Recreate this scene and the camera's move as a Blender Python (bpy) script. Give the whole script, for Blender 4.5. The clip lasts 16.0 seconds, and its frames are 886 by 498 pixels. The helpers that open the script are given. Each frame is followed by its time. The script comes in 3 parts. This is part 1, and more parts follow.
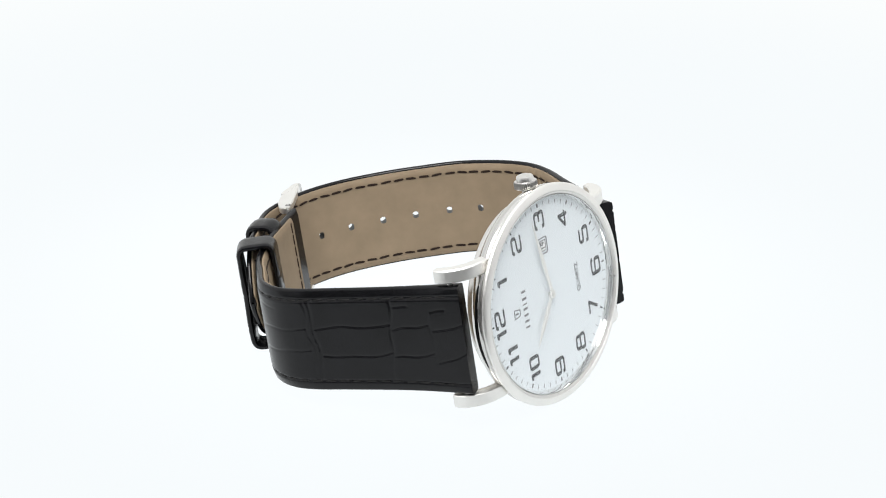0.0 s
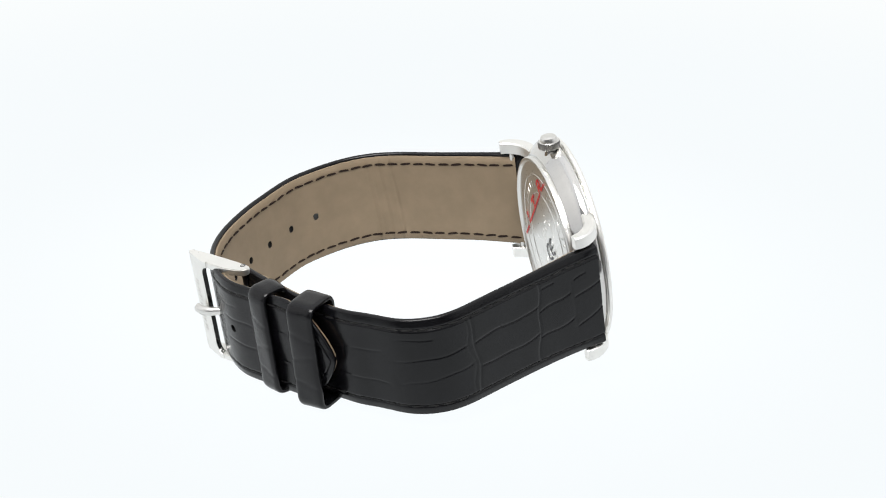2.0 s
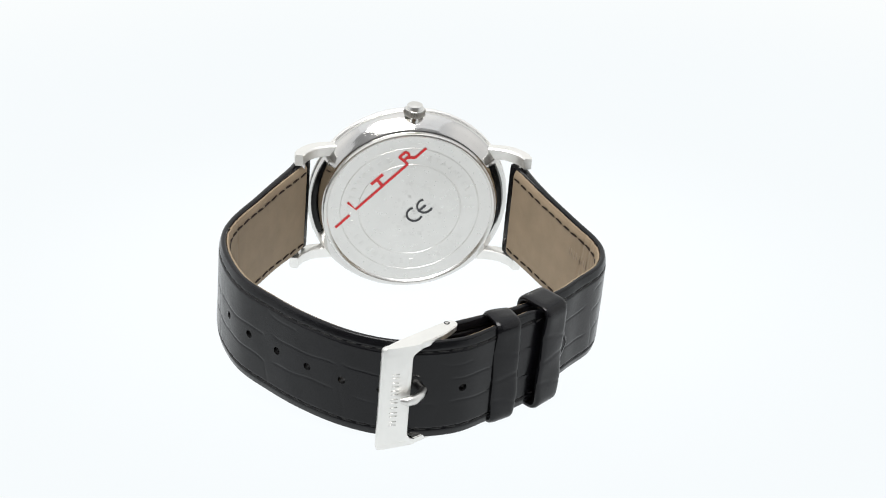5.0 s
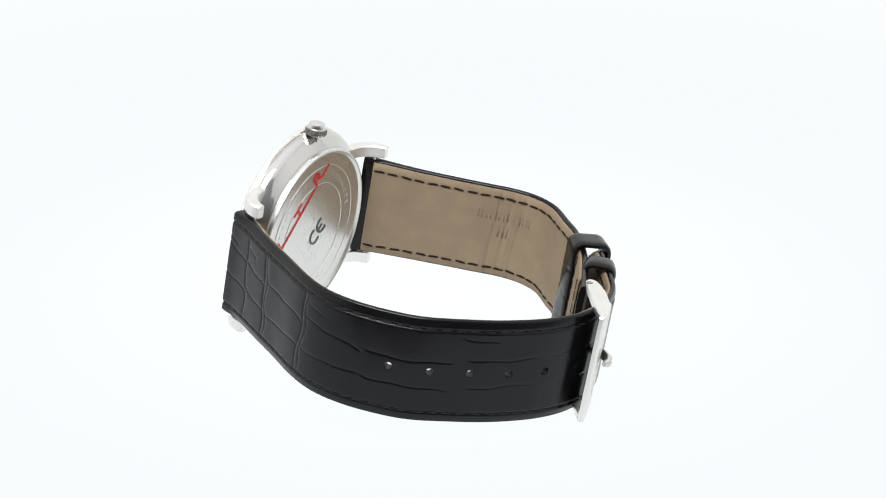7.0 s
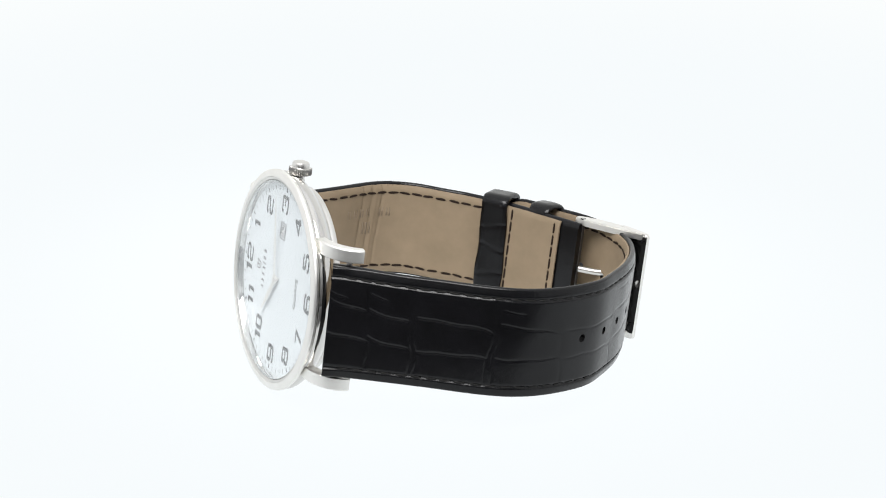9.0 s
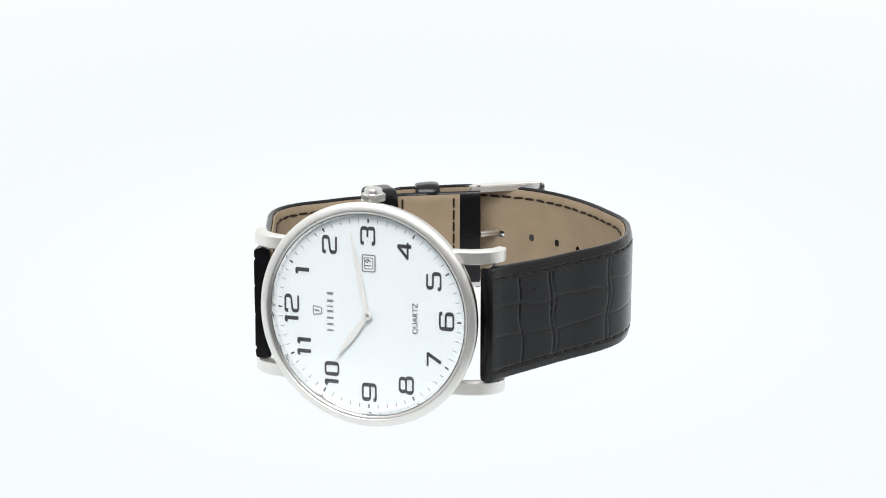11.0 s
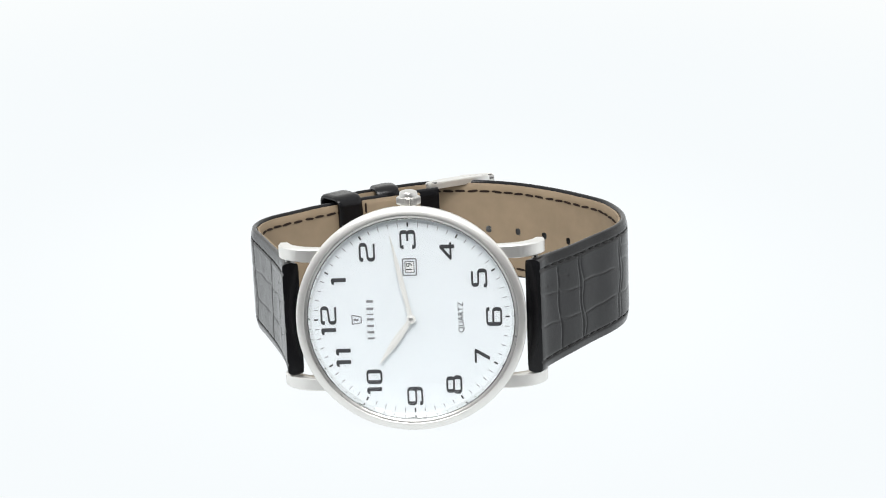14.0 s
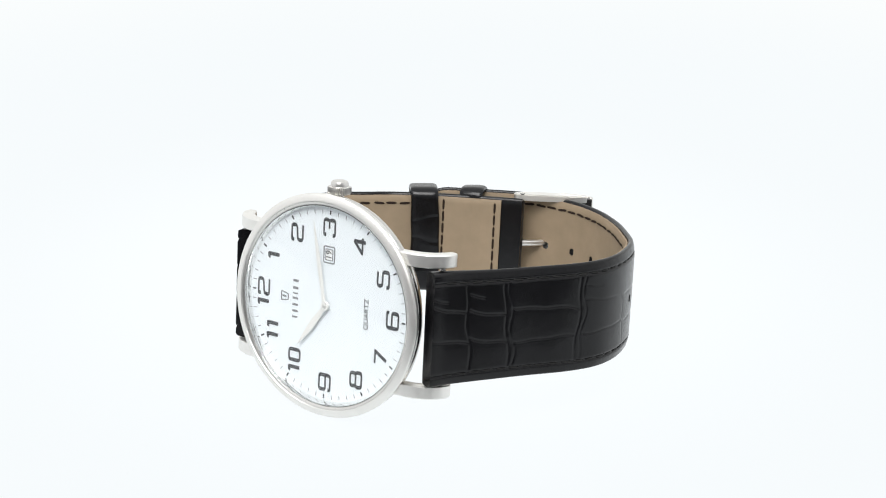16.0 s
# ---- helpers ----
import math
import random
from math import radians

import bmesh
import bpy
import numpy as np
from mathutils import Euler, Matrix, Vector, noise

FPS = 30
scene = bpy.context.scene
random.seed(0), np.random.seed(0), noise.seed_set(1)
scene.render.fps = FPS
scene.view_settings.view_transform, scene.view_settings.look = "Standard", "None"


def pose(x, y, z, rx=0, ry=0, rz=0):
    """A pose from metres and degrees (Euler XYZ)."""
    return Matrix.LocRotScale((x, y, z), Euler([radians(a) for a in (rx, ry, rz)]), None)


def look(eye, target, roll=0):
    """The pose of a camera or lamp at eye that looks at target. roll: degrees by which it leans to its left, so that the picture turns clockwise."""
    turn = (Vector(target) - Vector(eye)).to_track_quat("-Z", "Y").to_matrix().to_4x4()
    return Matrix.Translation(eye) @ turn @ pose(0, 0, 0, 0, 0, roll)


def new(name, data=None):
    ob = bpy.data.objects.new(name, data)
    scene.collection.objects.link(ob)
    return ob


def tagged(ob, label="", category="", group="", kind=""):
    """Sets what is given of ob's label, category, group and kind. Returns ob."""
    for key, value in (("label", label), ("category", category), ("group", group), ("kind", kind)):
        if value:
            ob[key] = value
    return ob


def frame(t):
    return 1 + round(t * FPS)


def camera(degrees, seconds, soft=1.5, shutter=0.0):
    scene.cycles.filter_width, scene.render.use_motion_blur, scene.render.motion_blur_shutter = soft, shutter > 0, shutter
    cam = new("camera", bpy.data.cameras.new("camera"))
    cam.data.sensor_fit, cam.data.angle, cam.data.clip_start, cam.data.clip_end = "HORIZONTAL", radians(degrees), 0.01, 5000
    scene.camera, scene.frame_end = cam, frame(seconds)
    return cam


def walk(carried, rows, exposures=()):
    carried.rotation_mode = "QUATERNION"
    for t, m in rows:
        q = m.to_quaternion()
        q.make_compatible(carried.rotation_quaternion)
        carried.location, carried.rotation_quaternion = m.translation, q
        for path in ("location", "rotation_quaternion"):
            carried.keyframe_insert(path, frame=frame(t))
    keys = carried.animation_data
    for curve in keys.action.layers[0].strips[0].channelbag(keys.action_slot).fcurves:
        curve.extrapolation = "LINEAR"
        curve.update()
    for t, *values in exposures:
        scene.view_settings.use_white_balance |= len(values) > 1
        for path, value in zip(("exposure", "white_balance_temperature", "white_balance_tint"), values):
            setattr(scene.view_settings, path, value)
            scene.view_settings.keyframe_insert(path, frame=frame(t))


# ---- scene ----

CM = 0.01
TABLE = 1.735       # height of the turning point above the table, cm

# ---- camera: stands still on its tripod ----
cam = camera(25.0, 16.0, soft=1.05)
VIEW = pose(0.3556 * CM, -33.5553 * CM, (14.226 + TABLE) * CM, 90 - 22.5577, 0, 0) @ pose(0, 0, 0, 0, 0, 0.3667)
walk(cam, [(0.0, VIEW), (16.0, VIEW)], exposures=[(0.0, 0.0), (16.0, 0.0)])

# ---- world ----
world = bpy.data.worlds.new("studio")
world.use_nodes = True
scene.world = world
world.node_tree.nodes["Background"].inputs[0].default_value = (0.9, 0.95, 1.0, 1)
world.node_tree.nodes["Background"].inputs[1].default_value = 0.05


# ---- softbox over the front of the table ----
key = bpy.data.lights.new("softbox", "AREA")
key.shape, key.size, key.size_y, key.energy, key.color = "RECTANGLE", 0.6, 0.4, 8.6, (1.0, 0.99, 0.98)
lamp = new("softbox", key)
lamp.matrix_world = look((-0.10, -0.42, 0.72), (0, 0, 0.02))


# ---- materials ----
def material(name, color, rough=0.5, metal=0.0, spec=0.5):
    m = bpy.data.materials.new(name)
    m.use_nodes = True
    b = m.node_tree.nodes["Principled BSDF"]
    b.inputs["Base Color"].default_value = (*color, 1)
    b.inputs["Roughness"].default_value = rough
    b.inputs["Metallic"].default_value = metal
    b.inputs["Specular IOR Level"].default_value = spec
    return m, m.node_tree, b


def coords(nt, scale=(1, 1, 1)):
    tc = nt.nodes.new("ShaderNodeTexCoord")
    mp = nt.nodes.new("ShaderNodeMapping")
    mp.inputs["Scale"].default_value = scale
    nt.links.new(tc.outputs["Object"], mp.inputs["Vector"])
    return mp.outputs["Vector"]


def noise_tex(nt, vec, scale, detail=4.0, rough=0.55):
    n = nt.nodes.new("ShaderNodeTexNoise")
    n.inputs["Scale"].default_value = scale
    n.inputs["Detail"].default_value = detail
    n.inputs["Roughness"].default_value = rough
    nt.links.new(vec, n.inputs["Vector"])
    return n.outputs["Fac"]


def ramp(nt, fac, stops):
    r = nt.nodes.new("ShaderNodeValToRGB")
    while len(r.color_ramp.elements) < len(stops):
        r.color_ramp.elements.new(0.5)
    for e, (p, c) in zip(r.color_ramp.elements, stops):
        e.position, e.color = p, (*c, 1)
    nt.links.new(fac, r.inputs["Fac"])
    return r.outputs["Color"]


def rough_range(nt, bsdf, fac, lo, hi):
    mr = nt.nodes.new("ShaderNodeMapRange")
    mr.inputs["To Min"].default_value, mr.inputs["To Max"].default_value = lo, hi
    nt.links.new(fac, mr.inputs["Value"])
    nt.links.new(mr.outputs["Result"], bsdf.inputs["Roughness"])


def bump(nt, bsdf, fac, strength, distance, before=None):
    b = nt.nodes.new("ShaderNodeBump")
    b.inputs["Strength"].default_value = strength
    b.inputs["Distance"].default_value = distance
    nt.links.new(fac, b.inputs["Height"])
    if before is not None:
        nt.links.new(before, b.inputs["Normal"])
    nt.links.new(b.outputs["Normal"], bsdf.inputs["Normal"])
    return b.outputs["Normal"]


def leather(name, dark, light, lo, hi, spec=0.4):
    m, nt, b = material(name, dark, 0.4, 0.0, spec)
    v = coords(nt)
    big, fine = noise_tex(nt, v, 220, 3), noise_tex(nt, v, 3800, 3, 0.6)
    nt.links.new(ramp(nt, big, [(0.3, dark), (0.75, light)]), b.inputs["Base Color"])
    rough_range(nt, b, noise_tex(nt, v, 700, 4), lo, hi)
    n1 = bump(nt, b, fine, 0.25, 0.00006)
    bump(nt, b, big, 0.18, 0.00025, n1)
    return m


def steel(name, tint, lo, hi, stretch, grain):
    m, nt, b = material(name, tint, 0.2, 1.0)
    f = noise_tex(nt, coords(nt, stretch), 1500, 3, 0.6)
    rough_range(nt, b, f, lo, hi)
    g = noise_tex(nt, coords(nt), 260, 3)
    nt.links.new(ramp(nt, g, [(0.3, tuple(c * 0.95 for c in tint)), (0.7, tint)]), b.inputs["Base Color"])
    if grain:
        bump(nt, b, f, grain, 0.00003)
    return m


BLACK = leather("black_leather", (0.0022, 0.0022, 0.0027), (0.0042, 0.0042, 0.0052), 0.14, 0.27, 0.28)
EDGE = leather("edge_paint", (0.004, 0.004, 0.0045), (0.008, 0.0075, 0.0075), 0.34, 0.46)
TAN = leather("tan_lining", (0.204, 0.153, 0.098), (0.244, 0.184, 0.120), 0.6, 0.75)
STAMP = leather("stamped_lining", (0.168, 0.128, 0.087), (0.21, 0.16, 0.112), 0.5, 0.6)
THREAD_B = leather("black_thread", (0.004, 0.004, 0.004), (0.009, 0.008, 0.008), 0.5, 0.7, 0.3)
THREAD_T = leather("brown_thread", (0.010, 0.006, 0.004), (0.022, 0.013, 0.009), 0.6, 0.8, 0.15)
BRUSHED = steel("brushed_steel", (0.85, 0.84, 0.81), 0.32, 0.48, (1, 1, 0.06), 0.25)
POLISHED = steel("polished_steel", (0.64, 0.63, 0.61), 0.06, 0.14, (1, 1, 1), 0.0)
MIRROR = steel("mirror_steel", (0.86, 0.86, 0.85), 0.03, 0.07, (1, 1, 1), 0.0)
BACK = steel("satin_case_back", (0.71, 0.70, 0.675), 0.24, 0.34, (1, 1, 1), 0.1)
EMBOSS = steel("matt_embossing", (0.69, 0.68, 0.655), 0.26, 0.36, (1, 1, 1), 0.25)
ENGRAVE = steel("engraved_steel", (0.72, 0.71, 0.69), 0.4, 0.5, (1, 1, 1), 0.0)
POINTER, nt, b = material("pearl_lacquer", (0.70, 0.695, 0.67), 0.3, 0.0)
rough_range(nt, b, noise_tex(nt, coords(nt), 2000), 0.22, 0.38)
# dark tint that paints the shade in the pin's dimple
DIMPLE_SHADE = steel("dimple_shade", (0.1, 0.1, 0.1), 0.3, 0.5, (1, 1, 1), 0.0)

DIAL, nt, b = material("white_dial", (0.80, 0.83, 0.87), 0.35)
f = noise_tex(nt, coords(nt), 900, 4)
nt.links.new(ramp(nt, f, [(0.3, (0.735, 0.775, 0.80)), (0.7, (0.755, 0.79, 0.815))]), b.inputs["Base Color"])
INK, nt, b = material("charcoal_print", (0.045, 0.046, 0.05), 0.35)
rough_range(nt, b, noise_tex(nt, coords(nt), 2500), 0.28, 0.45)
GREY_INK, nt, b = material("grey_print", (0.20, 0.20, 0.21), 0.45)
rough_range(nt, b, noise_tex(nt, coords(nt), 2500), 0.35, 0.5)
RED, nt, b = material("red_print", (0.55, 0.02, 0.022), 0.4)
rough_range(nt, b, noise_tex(nt, coords(nt), 2500), 0.32, 0.48)
PAPER, nt, b = material("date_disc", (0.8, 0.8, 0.8), 0.5)
rough_range(nt, b, noise_tex(nt, coords(nt), 2500), 0.45, 0.6)

GLASS = bpy.data.materials.new("mineral_glass")
GLASS.use_nodes = True
nt = GLASS.node_tree
nt.nodes.clear()
out, mix = nt.nodes.new("ShaderNodeOutputMaterial"), nt.nodes.new("ShaderNodeMixShader")
clear, gloss, facing = nt.nodes.new("ShaderNodeBsdfTransparent"), nt.nodes.new("ShaderNodeBsdfGlossy"), nt.nodes.new("ShaderNodeLayerWeight")
power, schlick = nt.nodes.new("ShaderNodeMath"), nt.nodes.new("ShaderNodeMath")
power.operation, schlick.operation = "POWER", "MULTIPLY_ADD"
power.inputs[1].default_value = 4.3
schlick.inputs[1].default_value, schlick.inputs[2].default_value = 0.96, 0.035
facing.inputs[0].default_value = 0.5
nt.links.new(facing.outputs["Facing"], power.inputs[0])
nt.links.new(power.outputs[0], schlick.inputs[0])
clear.inputs[0].default_value = (0.985, 0.99, 0.99, 1)
gloss.inputs["Roughness"].default_value = 0.02
nt.links.new(schlick.outputs[0], mix.inputs[0])
nt.links.new(clear.outputs[0], mix.inputs[1])
nt.links.new(gloss.outputs[0], mix.inputs[2])
nt.links.new(mix.outputs[0], out.inputs[0])


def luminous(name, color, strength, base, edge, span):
    """A glowing helper panel: bright in its middle, a little weaker and cooler towards its rim."""
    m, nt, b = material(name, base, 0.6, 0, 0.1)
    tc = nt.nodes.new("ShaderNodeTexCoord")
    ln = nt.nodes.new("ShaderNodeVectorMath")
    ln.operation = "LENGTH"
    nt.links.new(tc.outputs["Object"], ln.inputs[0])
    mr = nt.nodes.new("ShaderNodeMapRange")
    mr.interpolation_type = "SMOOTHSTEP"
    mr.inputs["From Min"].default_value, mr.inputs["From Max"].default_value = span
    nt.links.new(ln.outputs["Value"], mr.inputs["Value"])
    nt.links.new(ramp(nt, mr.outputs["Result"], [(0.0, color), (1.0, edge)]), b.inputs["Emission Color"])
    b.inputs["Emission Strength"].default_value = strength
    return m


# table brightness painted as emission: strongest mid-table, bluish nearby, whiter far off
ACRYLIC, nt, b = material("glowing_acrylic", (0.012, 0.012, 0.012), 0.7, 0, 0.0)
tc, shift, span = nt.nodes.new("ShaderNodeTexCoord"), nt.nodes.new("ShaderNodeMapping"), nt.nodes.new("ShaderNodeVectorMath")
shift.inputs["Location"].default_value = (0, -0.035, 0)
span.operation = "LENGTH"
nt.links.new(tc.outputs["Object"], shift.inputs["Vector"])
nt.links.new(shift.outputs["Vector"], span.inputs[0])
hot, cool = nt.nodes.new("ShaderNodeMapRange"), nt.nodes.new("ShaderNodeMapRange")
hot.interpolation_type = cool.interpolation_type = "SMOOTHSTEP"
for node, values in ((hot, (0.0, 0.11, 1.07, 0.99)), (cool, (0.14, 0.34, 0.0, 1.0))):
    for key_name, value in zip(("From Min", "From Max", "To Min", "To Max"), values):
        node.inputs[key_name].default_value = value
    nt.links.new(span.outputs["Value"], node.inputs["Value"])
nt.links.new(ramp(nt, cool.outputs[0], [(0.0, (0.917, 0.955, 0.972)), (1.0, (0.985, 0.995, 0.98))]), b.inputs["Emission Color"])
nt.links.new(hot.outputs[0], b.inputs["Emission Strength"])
# emission of unseen panels added to light the watch; the east one is dimmer
GLOW_SIDE = luminous("side_glow", (1.0, 1.0, 1.0), 0.85, (0.2, 0.2, 0.2), (0.85, 0.87, 0.9), (0.2, 0.7))
GLOW_EAST = luminous("dim_side_glow", (1.0, 1.0, 1.0), 0.78, (0.2, 0.2, 0.2), (0.85, 0.87, 0.9), (0.2, 0.7))
GLOW_TOP = luminous("top_glow", (1.0, 1.0, 1.0), 1.1, (0.2, 0.2, 0.2), (0.85, 0.87, 0.9), (0.2, 0.7))
# dark surface for an unseen panel that keeps glow out of the leather's reflections
SHADE_PANEL, nt, b = material("dark_shade_panel", (0.06, 0.06, 0.062), 0.9)
nt.links.new(ramp(nt, noise_tex(nt, coords(nt), 40), [(0.3, (0.05, 0.05, 0.052)), (0.7, (0.075, 0.075, 0.078))]), b.inputs["Base Color"])


# grey of the unseen front panel, added so the bezel reflects something brighter
BOUNCE, nt, b = material("grey_bounce", (0.4, 0.4, 0.4), 0.9)
nt.links.new(ramp(nt, noise_tex(nt, coords(nt), 40), [(0.3, (0.38, 0.38, 0.385)), (0.7, (0.43, 0.43, 0.435))]), b.inputs["Base Color"])


# ---- mesh helpers (all coordinates in cm) ----
def mesh(name, verts, faces, mat, smooth=True):
    me = bpy.data.meshes.new(name)
    me.from_pydata([tuple(c * CM for c in v) for v in verts], [], faces)
    bm = bmesh.new()
    bm.from_mesh(me)
    bmesh.ops.recalc_face_normals(bm, faces=bm.faces)
    bm.to_mesh(me)
    bm.free()
    me.materials.append(mat)
    if smooth:
        me.shade_smooth()
        me.set_sharp_from_angle(angle=radians(38))
    return me


def part(name, me, parent, label="", m=None):
    ob = new(name, me)
    ob.parent = parent
    if m is not None:
        ob.matrix_basis = m
    return tagged(ob, label)


def lathe(name, prof, mat, n=128, closed=True):
    """Turned round the y axis: prof is a list of (radius, y)."""
    verts, faces, k = [], [], len(prof)
    for i in range(n):
        a = 2 * math.pi * i / n
        verts += [(r * math.cos(a), y, r * math.sin(a)) for r, y in prof]
    for i in range(n):
        for j in range(k if closed else k - 1):
            a, b2 = i * k + j, i * k + (j + 1) % k
            c, d = ((i + 1) % n) * k + (j + 1) % k, ((i + 1) % n) * k + j
            faces.append((a, b2, c, d))
    return mesh(name, verts, faces, mat)


def prism(name, poly, depth, mat, bev=0.0):
    """Outline poly in the plane x, y (text plane), raised to z = depth, with a small bevel."""
    bm = bmesh.new()
    lo = [bm.verts.new((x * CM, y * CM, 0)) for x, y in poly]
    fa = bm.faces.new(lo)
    ex = bmesh.ops.extrude_face_region(bm, geom=[fa])
    top = [v for v in ex["geom"] if isinstance(v, bmesh.types.BMVert)]
    bmesh.ops.translate(bm, verts=top, vec=(0, 0, depth * CM))
    bmesh.ops.recalc_face_normals(bm, faces=bm.faces)
    if bev:
        ed = [e for e in bm.edges if all(v in top for v in e.verts)]
        bmesh.ops.bevel(bm, geom=ed, offset=bev * CM, segments=2, affect="EDGES", clamp_overlap=True)
    me = bpy.data.meshes.new(name)
    bm.to_mesh(me)
    bm.free()
    me.materials.append(mat)
    return me


def box(name, sx, sy, sz, mat, bev, seg=2):
    bm = bmesh.new()
    bmesh.ops.create_cube(bm, size=1)
    bmesh.ops.scale(bm, verts=bm.verts, vec=(sx * CM, sy * CM, sz * CM))
    bmesh.ops.bevel(bm, geom=bm.edges[:], offset=bev * CM, segments=seg, affect="EDGES")
    me = bpy.data.meshes.new(name)
    bm.to_mesh(me)
    bm.free()
    me.materials.append(mat)
    me.shade_smooth()
    return me


def lettering(name, body, size, mat, extrude=0.002):
    cu = bpy.data.curves.new(name, "FONT")
    cu.body, cu.size, cu.extrude = body, size * CM, extrude * CM
    cu.align_x, cu.align_y, cu.resolution_u = "CENTER", "CENTER", 3
    ob = bpy.data.objects.new(name, cu)
    scene.collection.objects.link(ob)
    me = bpy.data.meshes.new_from_object(ob.evaluated_get(bpy.context.evaluated_depsgraph_get()))
    bpy.data.objects.remove(ob)
    bpy.data.curves.remove(cu)
    me.materials.clear()
    me.materials.append(mat)
    return me


def rounded(pts, r, closed=False, n=5):
    """The polyline with its corners rounded to the radius r."""
    out, k = [], len(pts)
    for i, p in enumerate(pts):
        p = Vector(p)
        if not closed and i in (0, k - 1):
            out.append(p)
            continue
        a, b2 = Vector(pts[i - 1]) - p, Vector(pts[(i + 1) % k]) - p
        ra = min(r, a.length * 0.49, b2.length * 0.49)
        s, e = p + a.normalized() * ra, p + b2.normalized() * ra
        for q in range(n + 1):
            t = q / n
            out.append((1 - t) ** 2 * s + 2 * t * (1 - t) * p + t * t * e)
    return out


def stroke(strokes, px, py, depth):
    """Vertices and faces of pen strokes; the nib is px wide across and py high. Each stroke: (points, closed)."""
    verts, faces = [], []
    for si, (pts, closed) in enumerate(strokes):
        k, base = len(pts), len(verts)
        top = depth + 0.0006 * si
        for i, p in enumerate(pts):
            a = pts[i - 1] if (i or closed) else p
            c = pts[(i + 1) % k] if (i < k - 1 or closed) else p
            t = (Vector(c) - Vector(a)).normalized()
            nx, ny = -t.y * px, t.x * py
            verts += [(p[0] + nx, p[1] + ny, top), (p[0] - nx, p[1] - ny, top), (p[0] - nx, p[1] - ny, 0), (p[0] + nx, p[1] + ny, 0)]
        for i in range(k if closed else k - 1):
            a, c = base + 4 * i, base + 4 * ((i + 1) % k)
            for q in range(4):
                faces.append((a + q, a + (q + 1) % 4, c + (q + 1) % 4, c + q))
        if not closed:
            faces.append((base, base + 1, base + 2, base + 3))
            faces.append((base + 4 * k - 4, base + 4 * k - 3, base + 4 * k - 2, base + 4 * k - 1))
    return verts, faces


# ---- acrylic sweep below and behind, unseen glowing panels added above and at the sides ----
def sheet(name, prof, x0, x1, thick, mat, label):
    """A bent sheet: prof in (y, z) metres, from x0 to x1."""
    verts, faces, k = [], [], len(prof)
    for x in (x0, x1):
        for i, (y, z) in enumerate(prof):
            a, c = prof[max(i - 1, 0)], prof[min(i + 1, k - 1)]
            t = Vector((c[0] - a[0], c[1] - a[1])).normalized()
            verts += [(x, y, z), (x, y + t.y * thick, z - t.x * thick)]
    for i in range(k - 1):
        a, c = 2 * i, 2 * i + 2
        A, C = a + 2 * k, c + 2 * k
        faces += [(a, c, C, A), (a + 1, A + 1, C + 1, c + 1), (a, a + 1, c + 1, c), (A, C, C + 1, A + 1)]
    faces += [(0, 2 * k, 2 * k + 1, 1), (2 * k - 2, 2 * k - 1, 4 * k - 1, 4 * k - 2)]
    me = mesh(name, [tuple(c / CM for c in v) for v in verts], faces, mat)
    return tagged(new(name, me), label, kind="structure")


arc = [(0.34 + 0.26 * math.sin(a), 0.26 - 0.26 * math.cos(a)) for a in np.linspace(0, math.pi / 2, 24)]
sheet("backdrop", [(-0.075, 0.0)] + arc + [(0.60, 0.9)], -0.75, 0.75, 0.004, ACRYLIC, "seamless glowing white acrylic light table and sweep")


def panel(name, x, y, z, sx, sy, sz, mat, label):
    me = box(name, sx / CM, sy / CM, sz / CM, mat, 0.1)
    ob = tagged(new(name, me), label, kind="structure")
    ob.location = (x, y, z)


panel("glow_wall_west", -0.757, -0.05, 0.45, 0.012, 1.3, 0.9, GLOW_SIDE, "unseen glowing white side panel, added to light the watch")
panel("glow_wall_east", 0.757, -0.05, 0.45, 0.012, 1.3, 0.9, GLOW_EAST, "unseen dimmer glowing side panel, added to light the watch")
panel("bounce_wall_south", 0, -0.707, 0.45, 1.5, 0.012, 0.9, BOUNCE, "unseen grey front panel, added to bounce light onto the bezel")
# added out of view where the glowing table is cut short, to darken reflections
panel("shade_floor", 0, -0.3895, -0.008, 1.5, 0.621, 0.012, SHADE_PANEL, "unseen dark panel before the light table, added to darken reflections")
panel("glow_ceiling", 0, -0.05, 0.907, 1.53, 1.33, 0.012, GLOW_TOP, "unseen glowing white top panel, added to light the watch")

# ---- the watch: x towards six o'clock, y from the dial to the case back, z towards the crown ----
watch = tagged(new("wristwatch"), "steel wristwatch with white dial and black leather strap, on its side", "wristwatch")
WATCH = Matrix(((0.9984, 0.0095, -0.0544, -0.0030 * CM), (-0.0008, 0.9876, 0.1569, -2.8344 * CM),
                (0.0552, -0.1567, 0.9861, (0.1900 + TABLE) * CM), (0, 0, 0, 1)))
WATCH = Matrix.LocRotScale(WATCH.translation, WATCH.to_quaternion().normalized(), None) @ pose(0, 0.03 * CM, 0)


def face_up(y):
    """From a flat plan (3 o'clock to the right, 12 up) to the dial's side of the case, at the depth y."""
    return Matrix(((0, -1, 0, 0), (0, 0, -1, y * CM), (1, 0, 0, 0), (0, 0, 0, 1)))


def back_up(y, x, z, turn):
    """From a flat plan to the case back, at the depth y."""
    return Matrix(((-1, 0, 0, x * CM), (0, 0, 1, y * CM), (0, 1, 0, z * CM), (0, 0, 0, 1))) @ pose(0, 0, 0, 0, 0, turn)


